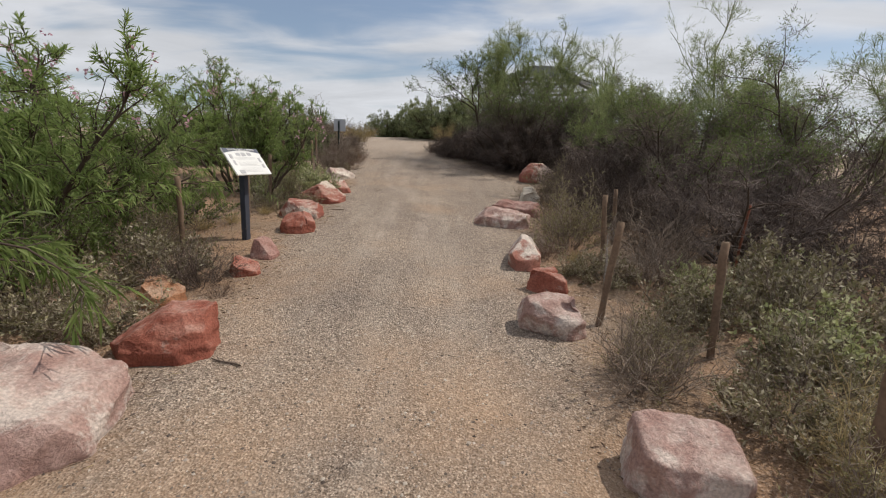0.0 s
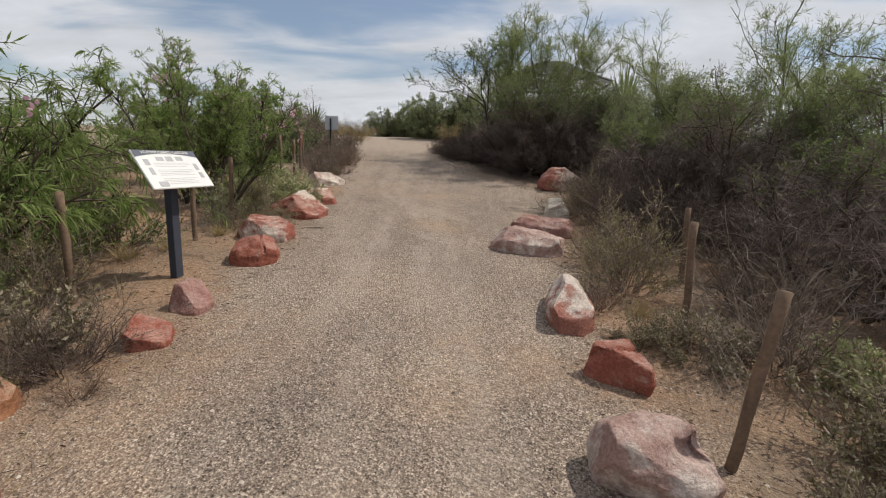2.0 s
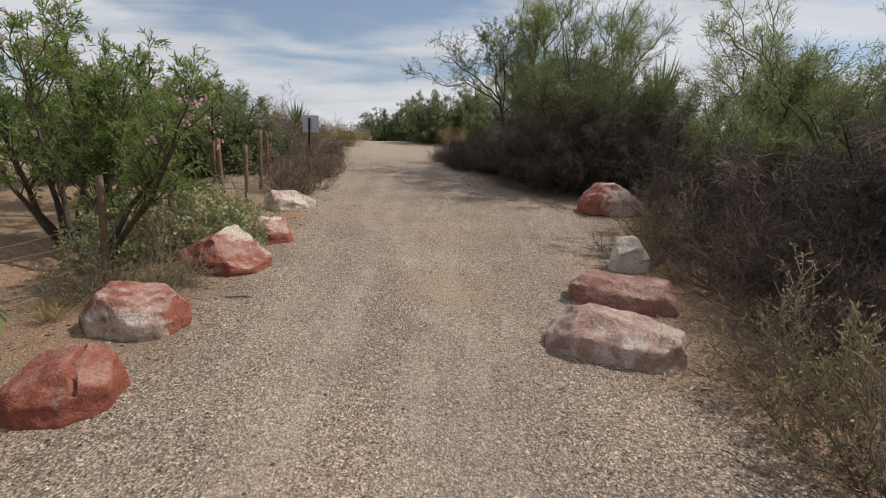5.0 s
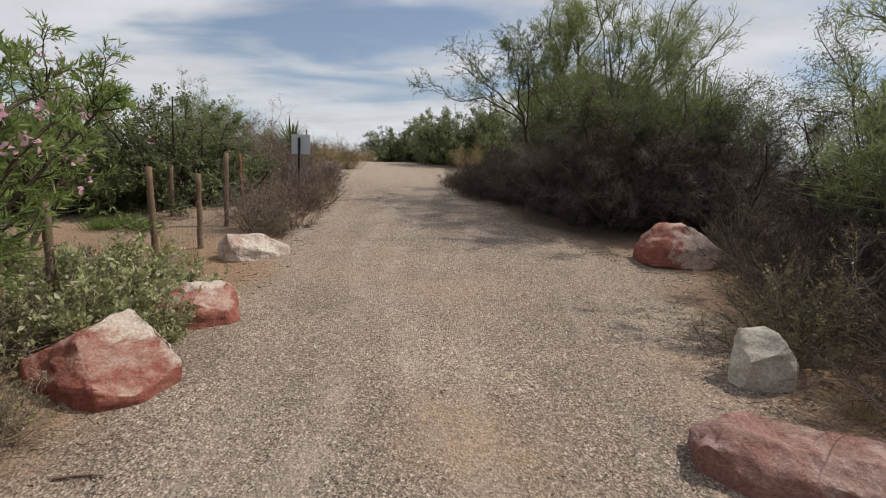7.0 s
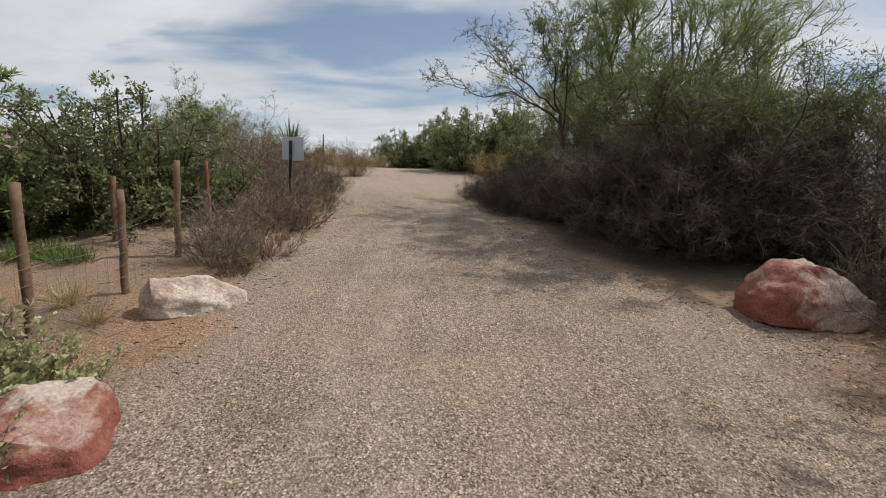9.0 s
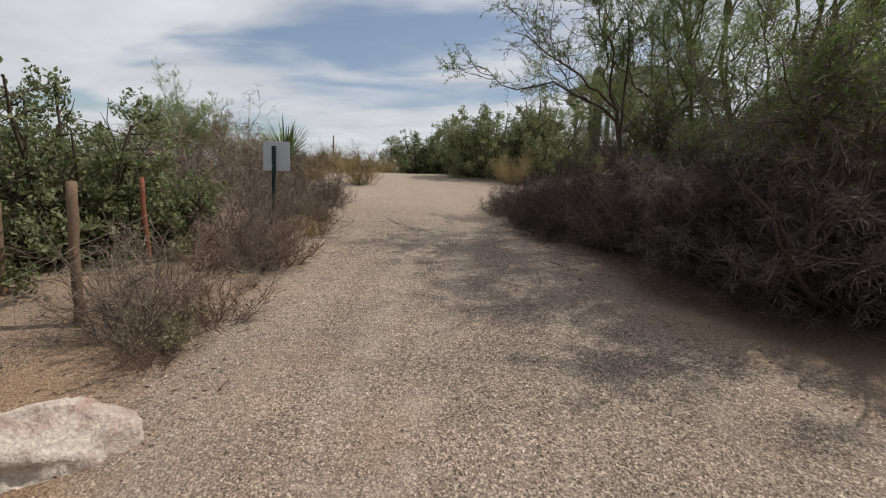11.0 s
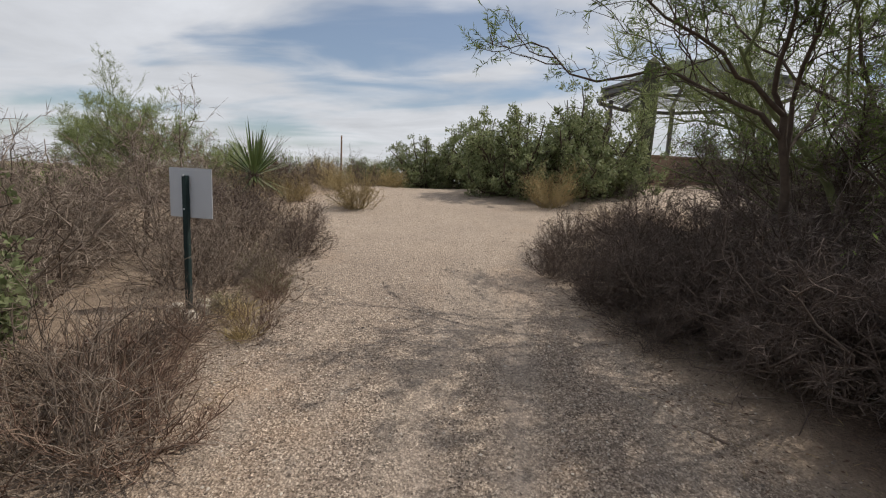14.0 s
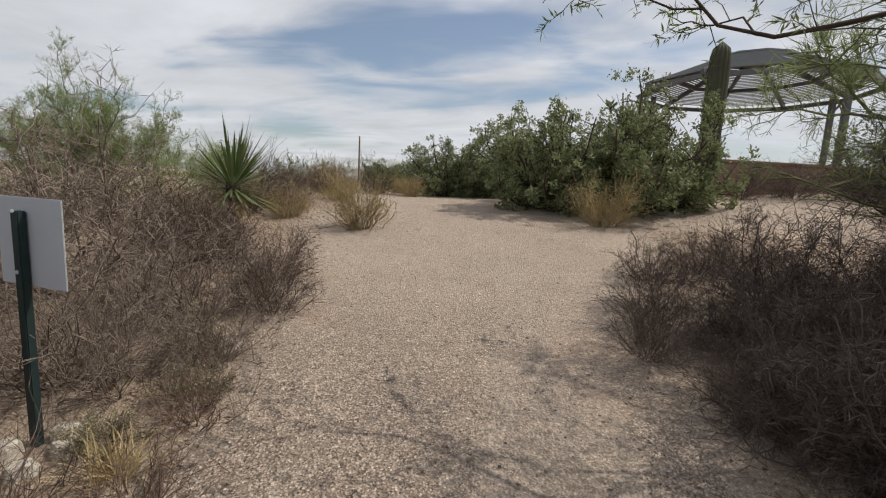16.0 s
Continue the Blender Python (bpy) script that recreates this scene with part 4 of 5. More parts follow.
# dead brush under the palo verde
bed("deadwood 0.8 16.7 0.6; deadwood 0.9 15.2 0.55; deadwood 0.15 15.55 0.42; deadwood 0.05 16.0 0.38; deadwood 1.1 14.9 0.6; brown -0.55 16.85 0.5; brown -0.35 17.4 0.55; brown -0.1 18.4 0.55; brown -0.15 16.15 0.5; deadwood 0.25 16.4 0.45; "
    "deadwood 0.45 17.1 0.55; deadwood 1.4 15.6 0.75; deadwood 0.7 18.0 0.6; deadwood 2.3 14.7 1.0; deadwood 1.5 14.4 0.85; deadwood 2.0 13.9 0.8; deadwood 0.9 15.1 0.75; deadwood 0.5 15.7 0.7; deadwood 1.9 16.3 0.85; deadwood 3.0 13.3 0.85")
bed("deadwood 3.1 15.6 1.05; deadwood 2.3 13.6 0.9; deadwood 1.6 18.1 0.75; deadwood 2.9 17.4 1.1; brown 0.5 18.8 0.6; thorn 4.1 15.0 1.1; thorn 4.3 17.2 1.1; brown 0.0 17.0 0.5; brown 1.0 19.0 0.6")
# scrub along the right verge
bed("brown 3.2 10.9 1.0; brown 2.75 10.0 1.0; olive 2.15 9.35 0.95; brown 2.9 9.0 1.1; grey 3.3 12.0 1.0; deadwood 4.0 10.3 1.0; brown 2.4 8.3 1.0; deadwood 3.2 8.0 1.0; "
    "olive 1.72 6.05 1.0; olive 1.85 6.8 0.85; brown 2.5 7.3 1.1; grey 2.7 5.4 0.95; grey 2.25 4.7 0.85; grey 1.32 2.7 0.62; olive 1.4 2.8 0.5; silver 1.75 3.25 0.5; silver 2.3 2.55 0.85; brittle 2.6 2.9 0.7; "
    "silver 2.75 3.4 1.0; silver 1.9 2.2 0.7; silver 2.15 3.7 0.75; brittle 2.5 4.2 0.6; silver 1.75 4.75 0.6; silver 3.3 2.6 1.0; silver 3.2 4.1 0.9; brittle 3.6 4.6 0.6; olive 1.7 1.45 0.6; tan 2.0 1.75 0.6; silver 2.15 1.5 0.8; "
    "silver 3.9 3.4 1.0; deadwood 4.5 4.6 0.8; silver 1.45 4.95 0.4; red 1.3 5.6 0.6; brown 3.4 7.0 1.0; deadwood 5.0 9.0 1.0")
# scrub along the left verge
bed("silver -2.55 3.1 0.75; silver -2.8 4.35 0.85; brown -2.35 4.25 0.55; red -2.05 4.0 0.4; silver -3.1 3.4 0.9; olive -3.3 5.2 0.8; red -2.3 2.6 0.5; "
    "brittle -2.3 9.0 0.5; brittle -2.72 9.0 0.85; brittle -3.1 9.5 0.95; brittle -2.62 9.72 0.6; olive -3.0 8.7 0.7; brittle -3.6 9.2 0.95; silver -3.4 9.9 0.7; brittle -3.3 8.5 0.7; olive -2.5 8.0 0.5; olive -2.9 7.7 0.6; "
    "grey -2.95 12.05 0.75; silver -2.75 12.0 0.45; grey -3.15 12.5 0.7; red -2.55 12.4 0.85; red -2.65 11.75 0.5; grey -2.95 13.6 0.75; red -2.75 13.75 1.0; red -3.1 13.9 1.1; grey -3.45 14.1 0.8; red -3.3 13.5 1.0; red -3.1 12.8 0.5; red -2.75 13.1 0.3")
bed("grey -3.95 15.7 0.9; thorn -5.2 17.0 0.9; grey -3.75 16.6 0.8; grey -4.3 16.6 1.0; brown -4.5 17.7 0.9; thorn -5.9 16.2 0.9; brown -5.3 18.2 0.9; "
    "grey -3.6 15.75 0.6; brown -3.25 14.75 0.5; red -2.85 15.05 0.65; red -3.55 14.45 0.85; red -3.3 14.25 0.7; red -3.9 14.0 0.85; silver -3.3 15.35 0.3; "
    "tan -3.65 19.95 0.9; tan -0.1 21.05 1.0; brown -5.7 20.3 0.9; brown -6.4 21.5 1.0; tan -6.0 19.4 0.8; brown -7.2 19.0 1.1; thorn -7.0 17.2 1.0; brown -4.9 24.5 0.9; tan -5.6 23.6 0.9; brown 2.2 24.4 0.8; brown 3.2 24.2 0.8; brown 4.4 24.6 1.0; tan -3.9 23.9 0.7")


bed("lawn -4.3 11.8 1.7; lawn -4.6 11.9 1.8; lawn -4.9 11.8 1.8; grass -3.0 10.6 0.8; grass -3.5 10.9 0.9; grass -2.9 14.9 0.9; grass -3.1 15.2 1.0; grass -2.6 2.4 0.8; grass -2.2 2.5 0.7; grass 2.0 8.6 0.9; grass 1.6 5.4 0.8; grass -3.4 6.3 1.0; grass -3.1 6.6 0.9; grass -2.9 7.3 0.8")


bed("brown -3.35 16.95 0.6; brown -3.7 17.6 0.65; grey -3.25 16.1 0.5; silver -3.15 15.75 0.35; silver -3.5 16.2 0.4; red -3.0 15.6 0.6; red -3.3 14.6 0.85; red -3.0 14.2 0.75; brown -5.0 18.5 0.7; tan -5.0 20.3 0.7; brown -5.5 21.2 0.8; tan -5.9 20.4 0.8; brown -4.6 17.9 0.7; tan -4.9 22.2 0.7; brown -5.4 22.8 0.8; green -7.0 26.5 0.9; green -8.6 27.5 1.0; green -6.0 28.5 0.9; green -10.0 26.0 1.1; olive -7.6 25.0 1.0; green -5.0 30.0 0.9; green -11.5 28.0 1.2; tan -6.3 24.6 0.9; brown -6.6 23.2 0.9; brown -7.8 23.0 1.0; tan -5.0 27.0 0.8; green -8.4 18.6 1.0; green -9.6 17.0 1.1; green -8.0 14.6 1.0; green -7.6 10.6 1.1; green -6.6 7.8 1.0; olive -6.0 9.0 1.0; green -9.0 12.4 1.2; olive -6.5 4.2 1.0; tan -5.6 7.0 0.9; green 7.0 9.6 1.2; green 7.4 12.5 1.2; green 6.9 15.2 1.1; green 6.8 4.0 1.1; olive 5.2 3.6 1.0; green 7.6 22.6 1.2; brown 5.6 24.4 1.0; brown 6.6 25.2 1.1; green 8.6 26.8 1.3; green 9.8 24.6 1.4")


def far_scrub(name, label, count, seed, material, near, far):
    """Low scrub over the plain beyond the verges, in a ring from near to far."""
    rng = np.random.default_rng(seed)
    a, d = rng.uniform(0, 2 * np.pi, count * 4), np.sqrt(rng.uniform(near**2, far**2, count * 4))
    x, y = d * np.sin(a) - 1, 13 + d * np.cos(a)
    ok = ~((np.abs(x + 1) < 6.5) & (y > -12) & (y < 27)) & ~((x > 0) & (x < 11) & (y > 20) & (y < 34))
    x, y = x[ok][:count], y[ok][:count]
    n = 48
    s = rng.uniform(0.4, 1.0, len(x))
    el = np.arcsin(rng.random((len(x), n)))
    b_ = rng.random((len(x), n)) * 2 * np.pi
    way = np.stack([np.cos(b_) * np.cos(el), np.sin(b_) * np.cos(el), np.sin(el)], -1)
    base = np.stack([x, y, ground_np(x, y)], 1)
    r = s[:, None, None] * rng.uniform(0.1, 0.9, (len(x), n, 1))
    pos = (base[:, None] + way * r * [1, 1, 0.75]).reshape(-1, 3)
    wayf = unit(way.reshape(-1, 3) + unit(rng.normal(0, 1, pos.shape)) * 0.9)
    L = np.repeat(s, n) * rng.uniform(0.14, 0.3, len(pos))
    g = Geo()
    g.small_leaves(pos, wayf, rng.normal(0, 1, pos.shape), L, L * 0.26)
    return tagged(new(name, g.mesh(name, material)), label, "scrub", kind="stuff")


far_scrub("olive_scrub", "olive-green desert scrub over the plain", 700, 4, LEAF_OLIVE, 7, 60)
far_scrub("dry_scrub", "dry brown desert scrub over the plain", 800, 9, TWIG_GREY, 6, 60)
far_scrub("leafy_scrub", "green leafy scrub over the plain", 800, 13, LEAF_MESQ, 9, 90)


def pebbles(name, label, count, seed, material, low, high):
    """Loose stones, six-cornered, on the gravel and at its edges."""
    rng = np.random.default_rng(seed)
    y = rng.uniform(-0.2, 22, count)
    l, r = np.interp(y, EY, EL), np.interp(y, EY, ER)
    x = l - 0.5 + (r - l + 1.0) * rng.random(count)
    c = np.stack([x, y, ground_np(x, y)], 1)
    size = low + (high - low) * rng.random(count) ** 3
    o = np.array([[1, 0, 0], [0, 1, 0], [-1, 0, 0], [0, -1, 0], [0, 0, 0.75], [0, 0, -0.5]], float)
    v = o[None] * rng.uniform(0.6, 1.25, (count, 6, 1)) * size[:, None, None] * rng.uniform(0.7, 1.3, (count, 1, 3))
    a = rng.random(count) * 6.3
    cs, sn = np.cos(a)[:, None], np.sin(a)[:, None]
    v = np.stack([v[..., 0] * cs - v[..., 1] * sn, v[..., 0] * sn + v[..., 1] * cs, v[..., 2]], -1) + c[:, None]
    k = np.arange(count)[:, None] * 6
    f = np.concatenate([k + t_ for t_ in ([0, 1, 4], [1, 2, 4], [2, 3, 4], [3, 0, 4])])
    return tagged(new(name, mesh_arrays(name, v.reshape(-1, 3), [f], material)), label, "gravel", kind="stuff")


pebbles("gravel", "loose tan and grey gravel stones", 50000, 21, PEBBLE, 0.004, 0.013)


def litter(name, label, count, seed, material, length, width):
    """Fallen twigs and leaves on the verges."""
    rng = np.random.default_rng(seed)
    y = rng.uniform(0, 22, count)
    l, r = np.interp(y, EY, EL), np.interp(y, EY, ER)
    off = np.abs(rng.normal(0, 1.0, count)) - 0.25
    x = np.where(rng.random(count) < 0.5, l - off, r + off)
    p = np.stack([x, y, ground_np(x, y) + 0.006], 1)
    a = rng.random(count) * 6.3
    way = np.stack([np.cos(a), np.sin(a), rng.normal(0.05, 0.12, count)], 1)
    g = Geo()
    L = length * rng.uniform(0.3, 1.6, count) ** 1.5
    g.leaves(p, way, np.tile([0, 0, 1.0], (count, 1)) + rng.normal(0, 0.6, (count, 3)), L, np.full(count, width), 0.05)
    return tagged(new(name, g.mesh(name, material)), label, "litter", kind="stuff")


litter("twig_litter", "fallen dry twigs on the verge", 5000, 31, TWIG_BROWN, 0.09, 0.004)
litter("leaf_litter", "small fallen dry leaves on the verge", 9000, 33, TWIG_RED, 0.025, 0.009)
litter("straw_litter", "dry straw stubble on the verge", 4000, 35, STRAW, 0.06, 0.003)


# ---- signs, posts, fences ----
def box(bm, size, m):
    r = bmesh.ops.create_cube(bm, size=1.0, matrix=m @ Matrix.Diagonal((*size, 1)))
    return r["verts"]


def slab(size, m, bevel=0.004):
    bm = bmesh.new()
    box(bm, size, m)
    bmesh.ops.bevel(bm, geom=list(bm.edges), offset=bevel, segments=2, affect="EDGES", clamp_overlap=True)
    return bm


def post(name, label, x, y, tall, r, lean_x=0.0, lean_y=0.0, material=None, group=""):
    rng = np.random.default_rng(int(abs(x * 131 + y * 71)))
    g = Geo()
    z = np.linspace(-0.15, tall, 9)
    p = np.stack([z * math.tan(radians(lean_x)) + rng.normal(0, 0.003, 9), z * math.tan(radians(lean_y)) + rng.normal(0, 0.003, 9), z], 1)
    p = np.concatenate([p, p[-1:] + [[0, 0, 0.004]]])
    rr = np.r_[r * rng.uniform(0.92, 1.08, 9), 0.001]
    g.tubes(p[None], rr[None], 9)
    ob = new(name, g.mesh(name, material or WOOD_POST))
    ob.location = (x, y, ground_z(x, y))
    return tagged(ob, label, "post", group)


def stand(name, label, category, x, y, turn=0.0, lift=0.0):
    ob = new(name)
    ob.matrix_world = pose(x, y, ground_z(x, y) + lift, 0, 0, turn)
    return tagged(ob, label, category)


# interpretive sign: a slanted panel that faces the path, on one dark post
sign = stand("information_sign", "white slanted information panel on a dark blue-grey post", "sign", -2.58, 5.86, 76.3)
part("post", slab((0.085, 0.075, 1.15), pose(0, 0.02, 0.425)), POST_BLUE, sign)
SLANT = pose(-0.02, -0.06, 1.01, 54.2, 0, 0)
panel = part("panel", slab((0.677, 0.388, 0.018), SLANT), SIGN_WHITE, sign)
part("bracket", slab((0.2, 0.2, 0.012), SLANT @ pose(0, 0, -0.017)), POST_BLUE, sign)

# title banner with a curved lower edge, pictures and lines of print
bm = bmesh.new()
cols_ = [(-0.332 + 0.664 * i / 24) for i in range(25)]
rows_ = [[bm.verts.new(SLANT @ Vector((u, v, 0.0112))) for u, v in ((u, 0.192), (u, 0.192 - 0.034 - 0.03 * abs(u / 0.3) ** 2))] for u in cols_]
for (a0, a1), (b0, b1) in zip(rows_, rows_[1:]):
    bm.faces.new((a0, a1, b1, b0))
part("title_banner", bm, SIGN_DARK, panel, "dark grey title banner")


def lettering(name, words, size, m, material, parent):
    cu = bpy.data.curves.new(name, "FONT")
    cu.body, cu.size, cu.align_x, cu.align_y, cu.extrude = words, size, "CENTER", "CENTER", 0.0006
    cu.space_character = 1.05
    ob_ = bpy.data.objects.new(name, cu)
    me = bpy.data.meshes.new_from_object(ob_)
    bpy.data.objects.remove(ob_)
    me.transform(m)
    me.materials.append(material)
    t_ = new(name, me)
    t_.parent = parent
    return t_


lettering("title", "HUMMINGBIRD GARDEN", 0.043, SLANT @ pose(0, 0.168, 0.0135), SIGN_WHITE, panel)
for u, v, w_, h_ in ((-0.1, 0.105, 0.075, 0.04), (0.0, 0.105, 0.075, 0.05), (0.11, 0.108, 0.075, 0.045), (-0.25, 0.07, 0.05, 0.06), (-0.25, -0.02, 0.04, 0.07), (0.255, 0.02, 0.045, 0.07), (0.262, -0.07, 0.045, 0.06), (-0.21, -0.15, 0.09, 0.05)):
    part("picture", slab((w_, h_, 0.002), SLANT @ pose(u, v, 0.0105), 0.0005), SIGN_TEXT, panel, "small grey picture")
for i in range(13):
    if i in (3, 8):
        continue
    v = 0.06 - i * 0.0175
    part("text_line", slab((0.38 - 0.05 * (i % 4 == 2), 0.0042, 0.0012), SLANT @ pose(0.0 - 0.02 * (i % 4 == 2), v, 0.0102), 0.0002), SIGN_PRINT, panel)

# road-type sign seen from behind
back = stand("trail_sign", "blank grey back of a square sign on a dark green post", "sign", -3.54, 15.3, -8.4)
part("post", slab((0.045, 0.035, 1.26), pose(-0.025, -0.025, 0.43)), POST_GREEN, back)
part("board", slab((0.402, 0.006, 0.385), pose(0, 0.0, 0.925), 0.002), SIGN_BACK, back)
for zz in (0.8, 1.06):
    part("bolt", slab((0.016, 0.012, 0.016), pose(-0.025, -0.047, zz)), SIGN_BACK, back)

# fence posts
LEFT_POSTS = [(-3.05, 5.2, 0.9), (-3.05, 7.0, 0.95), (-3.14, 8.12, 0.9), (-3.2, 9.2, 0.9), (-3.2, 10.33, 0.98), (-3.27, 11.2, 0.85), (-3.45, 12.15, 0.98), (-3.68, 13.12, 0.86)]
for i, (px_, py_, tall_) in enumerate(LEFT_POSTS):
    post("fence_post", "weathered round wooden fence post" if i < 7 else "rusty red-brown steel fence post", px_, py_, tall_, 0.03 if i < 7 else 0.02, (-1, 1, 2, 0, -2, 0, 1, -3)[i], 0, RUST if i == 7 else None, "posts of the left fence")
post("fence_post", "weathered round wooden fence post", -4.42, 12.5, 0.72, 0.028, 0, 0, None, "posts of the left fence")
post("fence_post", "weathered round wooden fence post", 1.86, 1.72, 0.85, 0.03, 0, 0, None, "posts of the right fence")
RIGHT_POSTS = [(1.95, 3.05, 0.85), (1.36, 3.7, 0.9), (1.88, 5.22, 0.84), (2.4, 6.35, 0.78)]
for i, (px_, py_, tall_) in enumerate(RIGHT_POSTS):
    post("fence_post", "weathered round wooden fence post", px_, py_, tall_, 0.028, (-2, 6, -3, -2)[i], 0, None, "posts of the right fence")
post("steel_stake", "thin rusty steel stake among dry weeds", 3.3, 5.0, 0.85, 0.014, 4, 0, RUST)


def wire_fence(name, label, posts, high, step):
    """Square wire mesh strung from post to post."""
    g = Geo()
    for (x0, y0, _), (x1, y1, _) in zip(posts, posts[1:]):
        n = 9
        s = np.linspace(0, 1, n)
        x, y = x0 + (x1 - x0) * s, y0 + (y1 - y0) * s
        gz_ = ground_np(x, y)
        lines = []
        for h in np.arange(0.06, high, step):
            lines.append(np.stack([x + 0.03, y, gz_ + h - 0.03 * np.sin(np.pi * s) + 0.006 * np.sin(9 * s + h * 40)], 1))
        g.tubes(np.array(lines), np.full((len(lines), n), 0.0014))
        m = int(math.hypot(x1 - x0, y1 - y0) / step)
        ups = []
        for k in range(1, m):
            u = k / m
            bx, by = x0 + (x1 - x0) * u + 0.03, y0 + (y1 - y0) * u
            z0 = ground_z(bx, by)
            ups.append(np.stack([np.full(3, bx), np.full(3, by), z0 + np.linspace(0.03, high - step * 0.6 - 0.03 * math.sin(math.pi * u), 3)], 1))
        if ups:
            g.tubes(np.array(ups), np.full((len(ups), 3), 0.0012))
    return tagged(new(name, g.mesh(name, WIRE)), label, "fence")


wire_fence("wire_mesh", "thin rusty square-mesh wire fence along wooden posts", LEFT_POSTS, 0.6, 0.1)
wire_fence("wire_mesh", "thin wire mesh fence in dry scrub", RIGHT_POSTS[1:], 0.55, 0.1)


# ---- saguaro, shade ramada, low wall, far pole ----
def saguaro(x, y, tall, r):
    n, ribs = 26, 14
    z = np.linspace(-0.1, 1, n) * tall
    th = np.arange(ribs * 4) * 2 * np.pi / (ribs * 4)
    prof = r * np.sqrt(np.clip(1 - np.clip((z / tall - 0.9) / 0.1, 0, 1) ** 2, 0.002, 1)) * (0.86 + 0.14 * np.sin(np.clip(z / tall, 0, 1) * 2.6))
    rr = prof[:, None] * (1 + 0.09 * np.cos(ribs * th))[None]
    v = np.stack([rr * np.cos(th), rr * np.sin(th), np.broadcast_to(z[:, None], rr.shape)], -1)
    k = len(th)
    i = (np.arange(n - 1)[:, None] * k + np.arange(k)[None]).ravel()
    j = (np.arange(n - 1)[:, None] * k + (np.arange(k)[None] + 1) % k).ravel()
    me = mesh_arrays("saguaro", v.reshape(-1, 3), [np.stack([i, j, j + k, i + k], 1), np.arange((n - 1) * k, n * k)[None]], CACTUS)
    ob = new("saguaro", me)
    ob.matrix_world = pose(x, y, ground_z(x, y))
    return tagged(ob, "tall ribbed saguaro cactus without arms", "cactus")


saguaro(2.48, 24.3, 3.27, 0.19)


def beam(a, b, w, h):
    """A bar of w by h from a to b."""
    a, b = Vector(a), Vector(b)
    d = b - a
    m = Matrix.Translation((a + b) / 2) @ d.to_track_quat("X", "Z").to_matrix().to_4x4()
    return slab((d.length, w, h), m, 0.006)


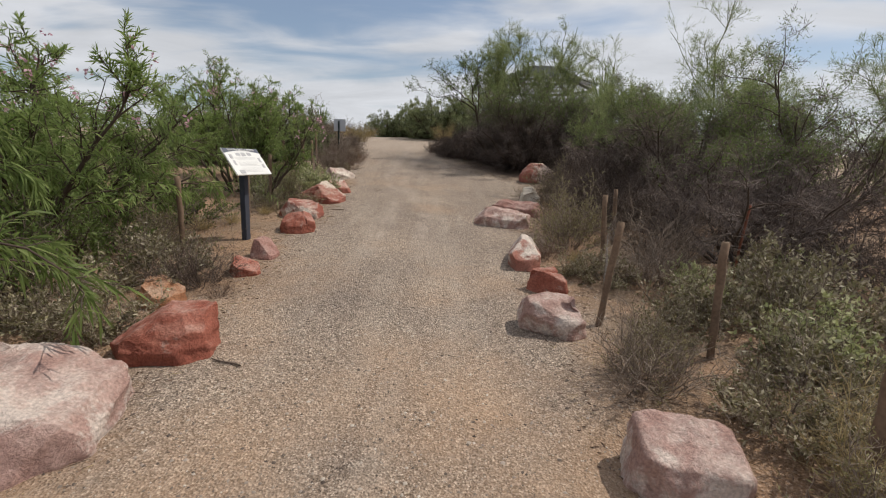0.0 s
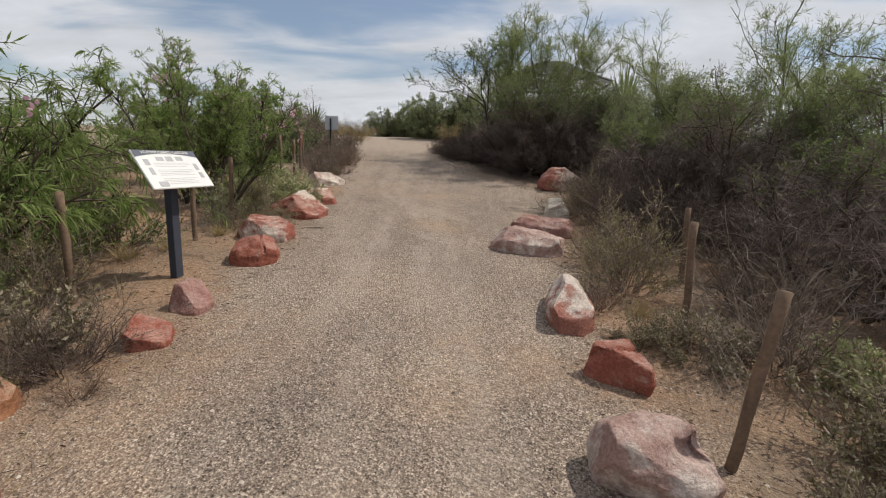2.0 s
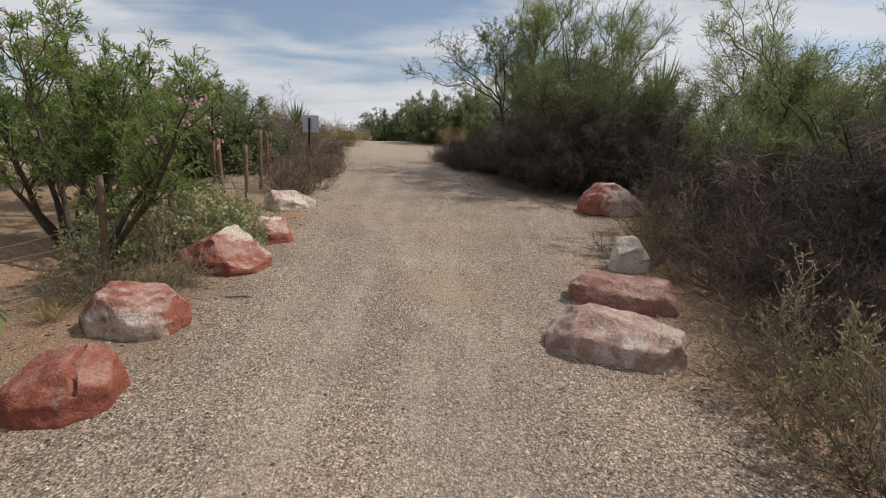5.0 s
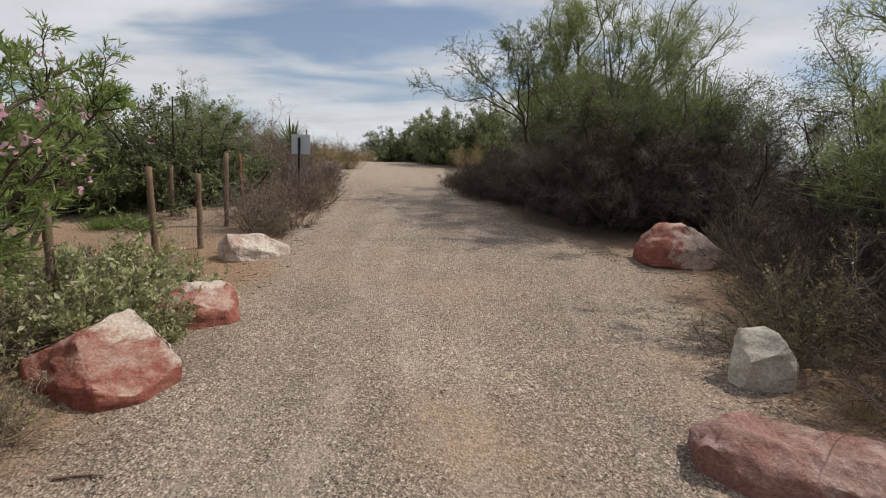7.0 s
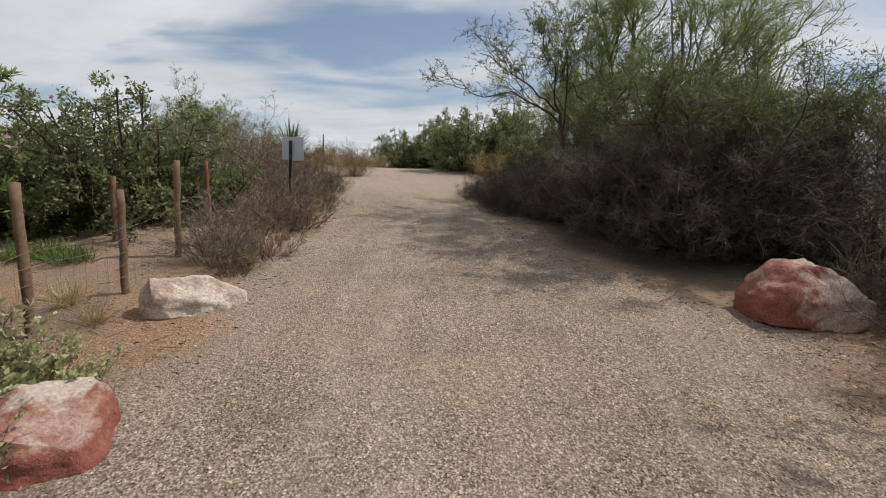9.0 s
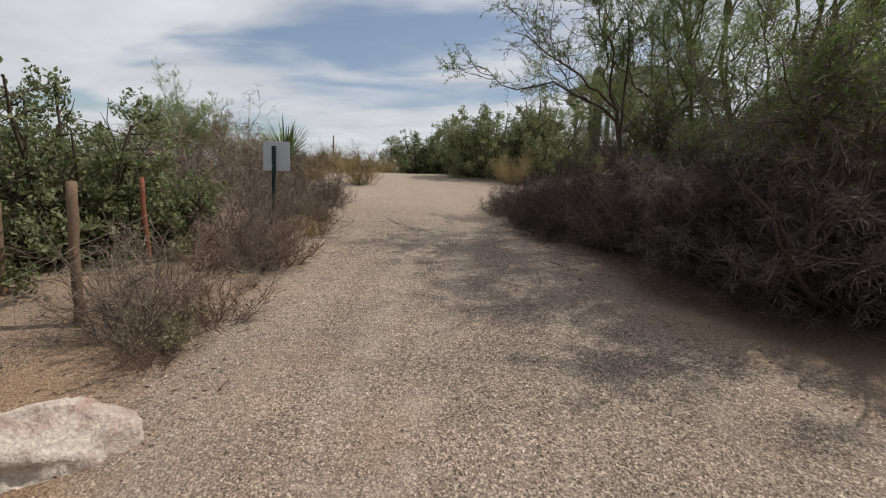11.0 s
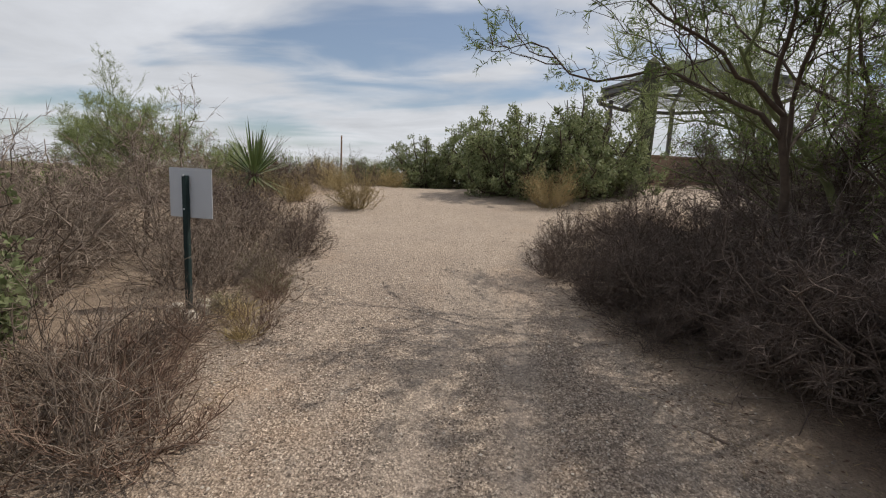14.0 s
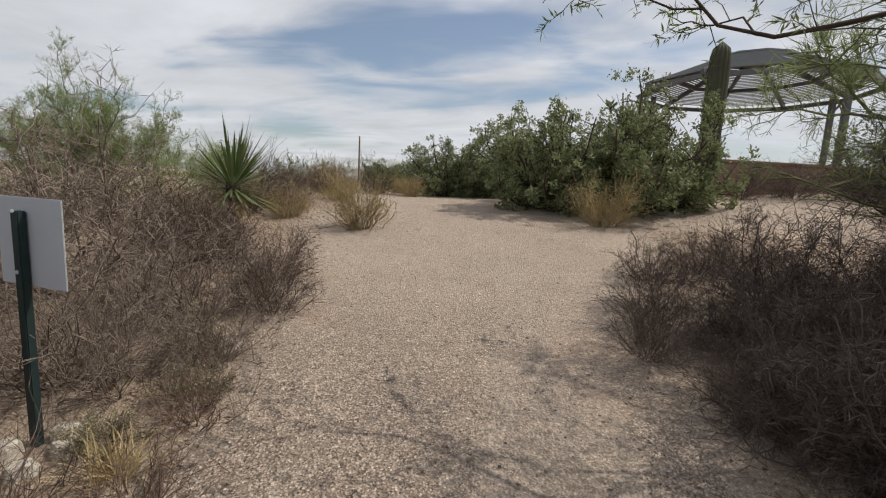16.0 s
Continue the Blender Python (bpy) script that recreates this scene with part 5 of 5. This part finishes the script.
def ramada(x, y, radius, floor, eave, apex, sides=10):
    ob = new("shade_ramada")
    ob.matrix_world = pose(x, y, floor)
    tagged(ob, "round grey steel shade ramada with a slatted roof", "ramada")
    e, p = eave - floor, apex - floor
    pt = [(math.cos(2 * math.pi * (i + 0.3) / sides), math.sin(2 * math.pi * (i + 0.3) / sides)) for i in range(sides)]
    inner = 0.28
    for i, (cx, cy) in enumerate(pt):
        nx_, ny_ = pt[(i + 1) % sides]
        part("rafter", beam((cx * radius * inner, cy * radius * inner, p - 0.12), (cx * radius * 1.03, cy * radius * 1.03, e), 0.09, 0.16), STEEL, ob)
        part("eave_beam", beam((cx * radius, cy * radius, e - 0.09), (nx_ * radius, ny_ * radius, e - 0.09), 0.08, 0.14), STEEL, ob)
        part("ring_beam", beam((cx * radius * 0.62, cy * radius * 0.62, e + (p - e) * 0.5 - 0.1), (nx_ * radius * 0.62, ny_ * radius * 0.62, e + (p - e) * 0.5 - 0.1), 0.07, 0.12), STEEL, ob)
        if i % 2 == 0:
            pst = part("post", slab((0.15, 0.15, e), pose(cx * radius * 0.86, cy * radius * 0.86, e / 2)), STEEL, ob)
            part("brace", beam((cx * radius * 0.86, cy * radius * 0.86, e - 0.55), (cx * radius * 0.98, cy * radius * 0.98, e - 0.08), 0.06, 0.06), STEEL, ob)
            part("base_pier", slab((0.42, 0.42, 0.75), pose(cx * radius * 0.86, cy * radius * 0.86, 0.35)), MASONRY, ob, "brown masonry pier")
        bm = bmesh.new()
        for s in range(26):
            f = 0.32 + 0.68 * (s + 0.5) / 26
            z = e + (p - e) * (1 - f) / (1 - inner) * 0.95 + 0.07
            a, b = Vector((cx * radius * f, cy * radius * f, z)), Vector((nx_ * radius * f, ny_ * radius * f, z))
            d = b - a
            box(bm, (d.length * 0.99, 0.075, 0.02), Matrix.Translation((a + b) / 2) @ d.to_track_quat("X", "Z").to_matrix().to_4x4())
        part("slat_bay", bm, ROOFING, ob, "grey slats with gaps")
    bm = bmesh.new()
    top = bm.verts.new((0, 0, p + 0.12))
    ring = [bm.verts.new((cx * radius * 0.36, cy * radius * 0.36, p - 0.06)) for cx, cy in pt]
    for i in range(sides):
        bm.faces.new((top, ring[i], ring[(i + 1) % sides]))
    low = bmesh.ops.extrude_face_region(bm, geom=bm.faces[:])
    bmesh.ops.translate(bm, vec=(0, 0, 0.05), verts=[g for g in low["geom"] if isinstance(g, bmesh.types.BMVert)])
    bmesh.ops.recalc_face_normals(bm, faces=bm.faces)
    part("roof_cap", bm, ROOFING, ob)
    return ob


ramada(5.9, 30.7, 3.4, 2.95, 6.3, 7.35)
wall_ = stand("low_wall", "low brown masonry wall at the ramada", "wall", 4.6, 25.6, 12)
part("wall_body", slab((4.5, 0.3, 0.75), pose(0, 0, 0.25), 0.02), MASONRY, wall_)
part("coping", slab((4.6, 0.38, 0.07), pose(0, 0, 0.66), 0.015), MASONRY, wall_)
post("utility_pole", "thin distant wooden utility pole", -32.8, 102, 9.0, 0.16)


# ---- fallen branches ----
def fallen_branch(label, x, y, length, turn, seed, material):
    rng = np.random.default_rng(seed)
    start = np.array([[0, 0, 0.012]])
    a = curve_pts(rng, start, np.array([[1.0, 0, 0.02]]), np.array([length]), np.zeros((1, 3)), 0.12, 8)
    c = sprout(rng, a, 5, 0.35, 0.4, 0.0, 0.2, n=5)
    a[..., 2], c[..., 2] = 0.012 + 0.15 * np.abs(a[..., 2] - 0.012), 0.008 + 0.3 * np.abs(c[..., 2])
    g = Geo()
    g.tubes(a, radii(a, 0.007, 0.003), 6)
    g.tubes(c, radii(c, 0.003, 0.0015), 4)
    ob = new("fallen_branch", g.mesh("fallen_branch", material))
    ob.matrix_world = pose(x, y, ground_z(x, y), 0, 0, turn)
    return tagged(ob, label, "branch")


fallen_branch("pale dry fallen branch on shaded gravel", 0.35, 14.75, 0.75, 8, 3, TWIG_GREY)
fallen_branch("dark dry fallen branch on shaded gravel", 0.1, 14.3, 0.6, 140, 4, TWIG_BROWN)
fallen_branch("thin dry twig at the path edge", -1.95, 7.8, 0.2, 15, 7, TWIG_RED)
fallen_branch("thin dry twig at the path edge", -1.3, 2.75, 0.25, 160, 8, TWIG_BROWN)
fallen_branch("small dry stick lying on the gravel path", -2.1, 11.6, 0.25, 100, 9, TWIG_BROWN)
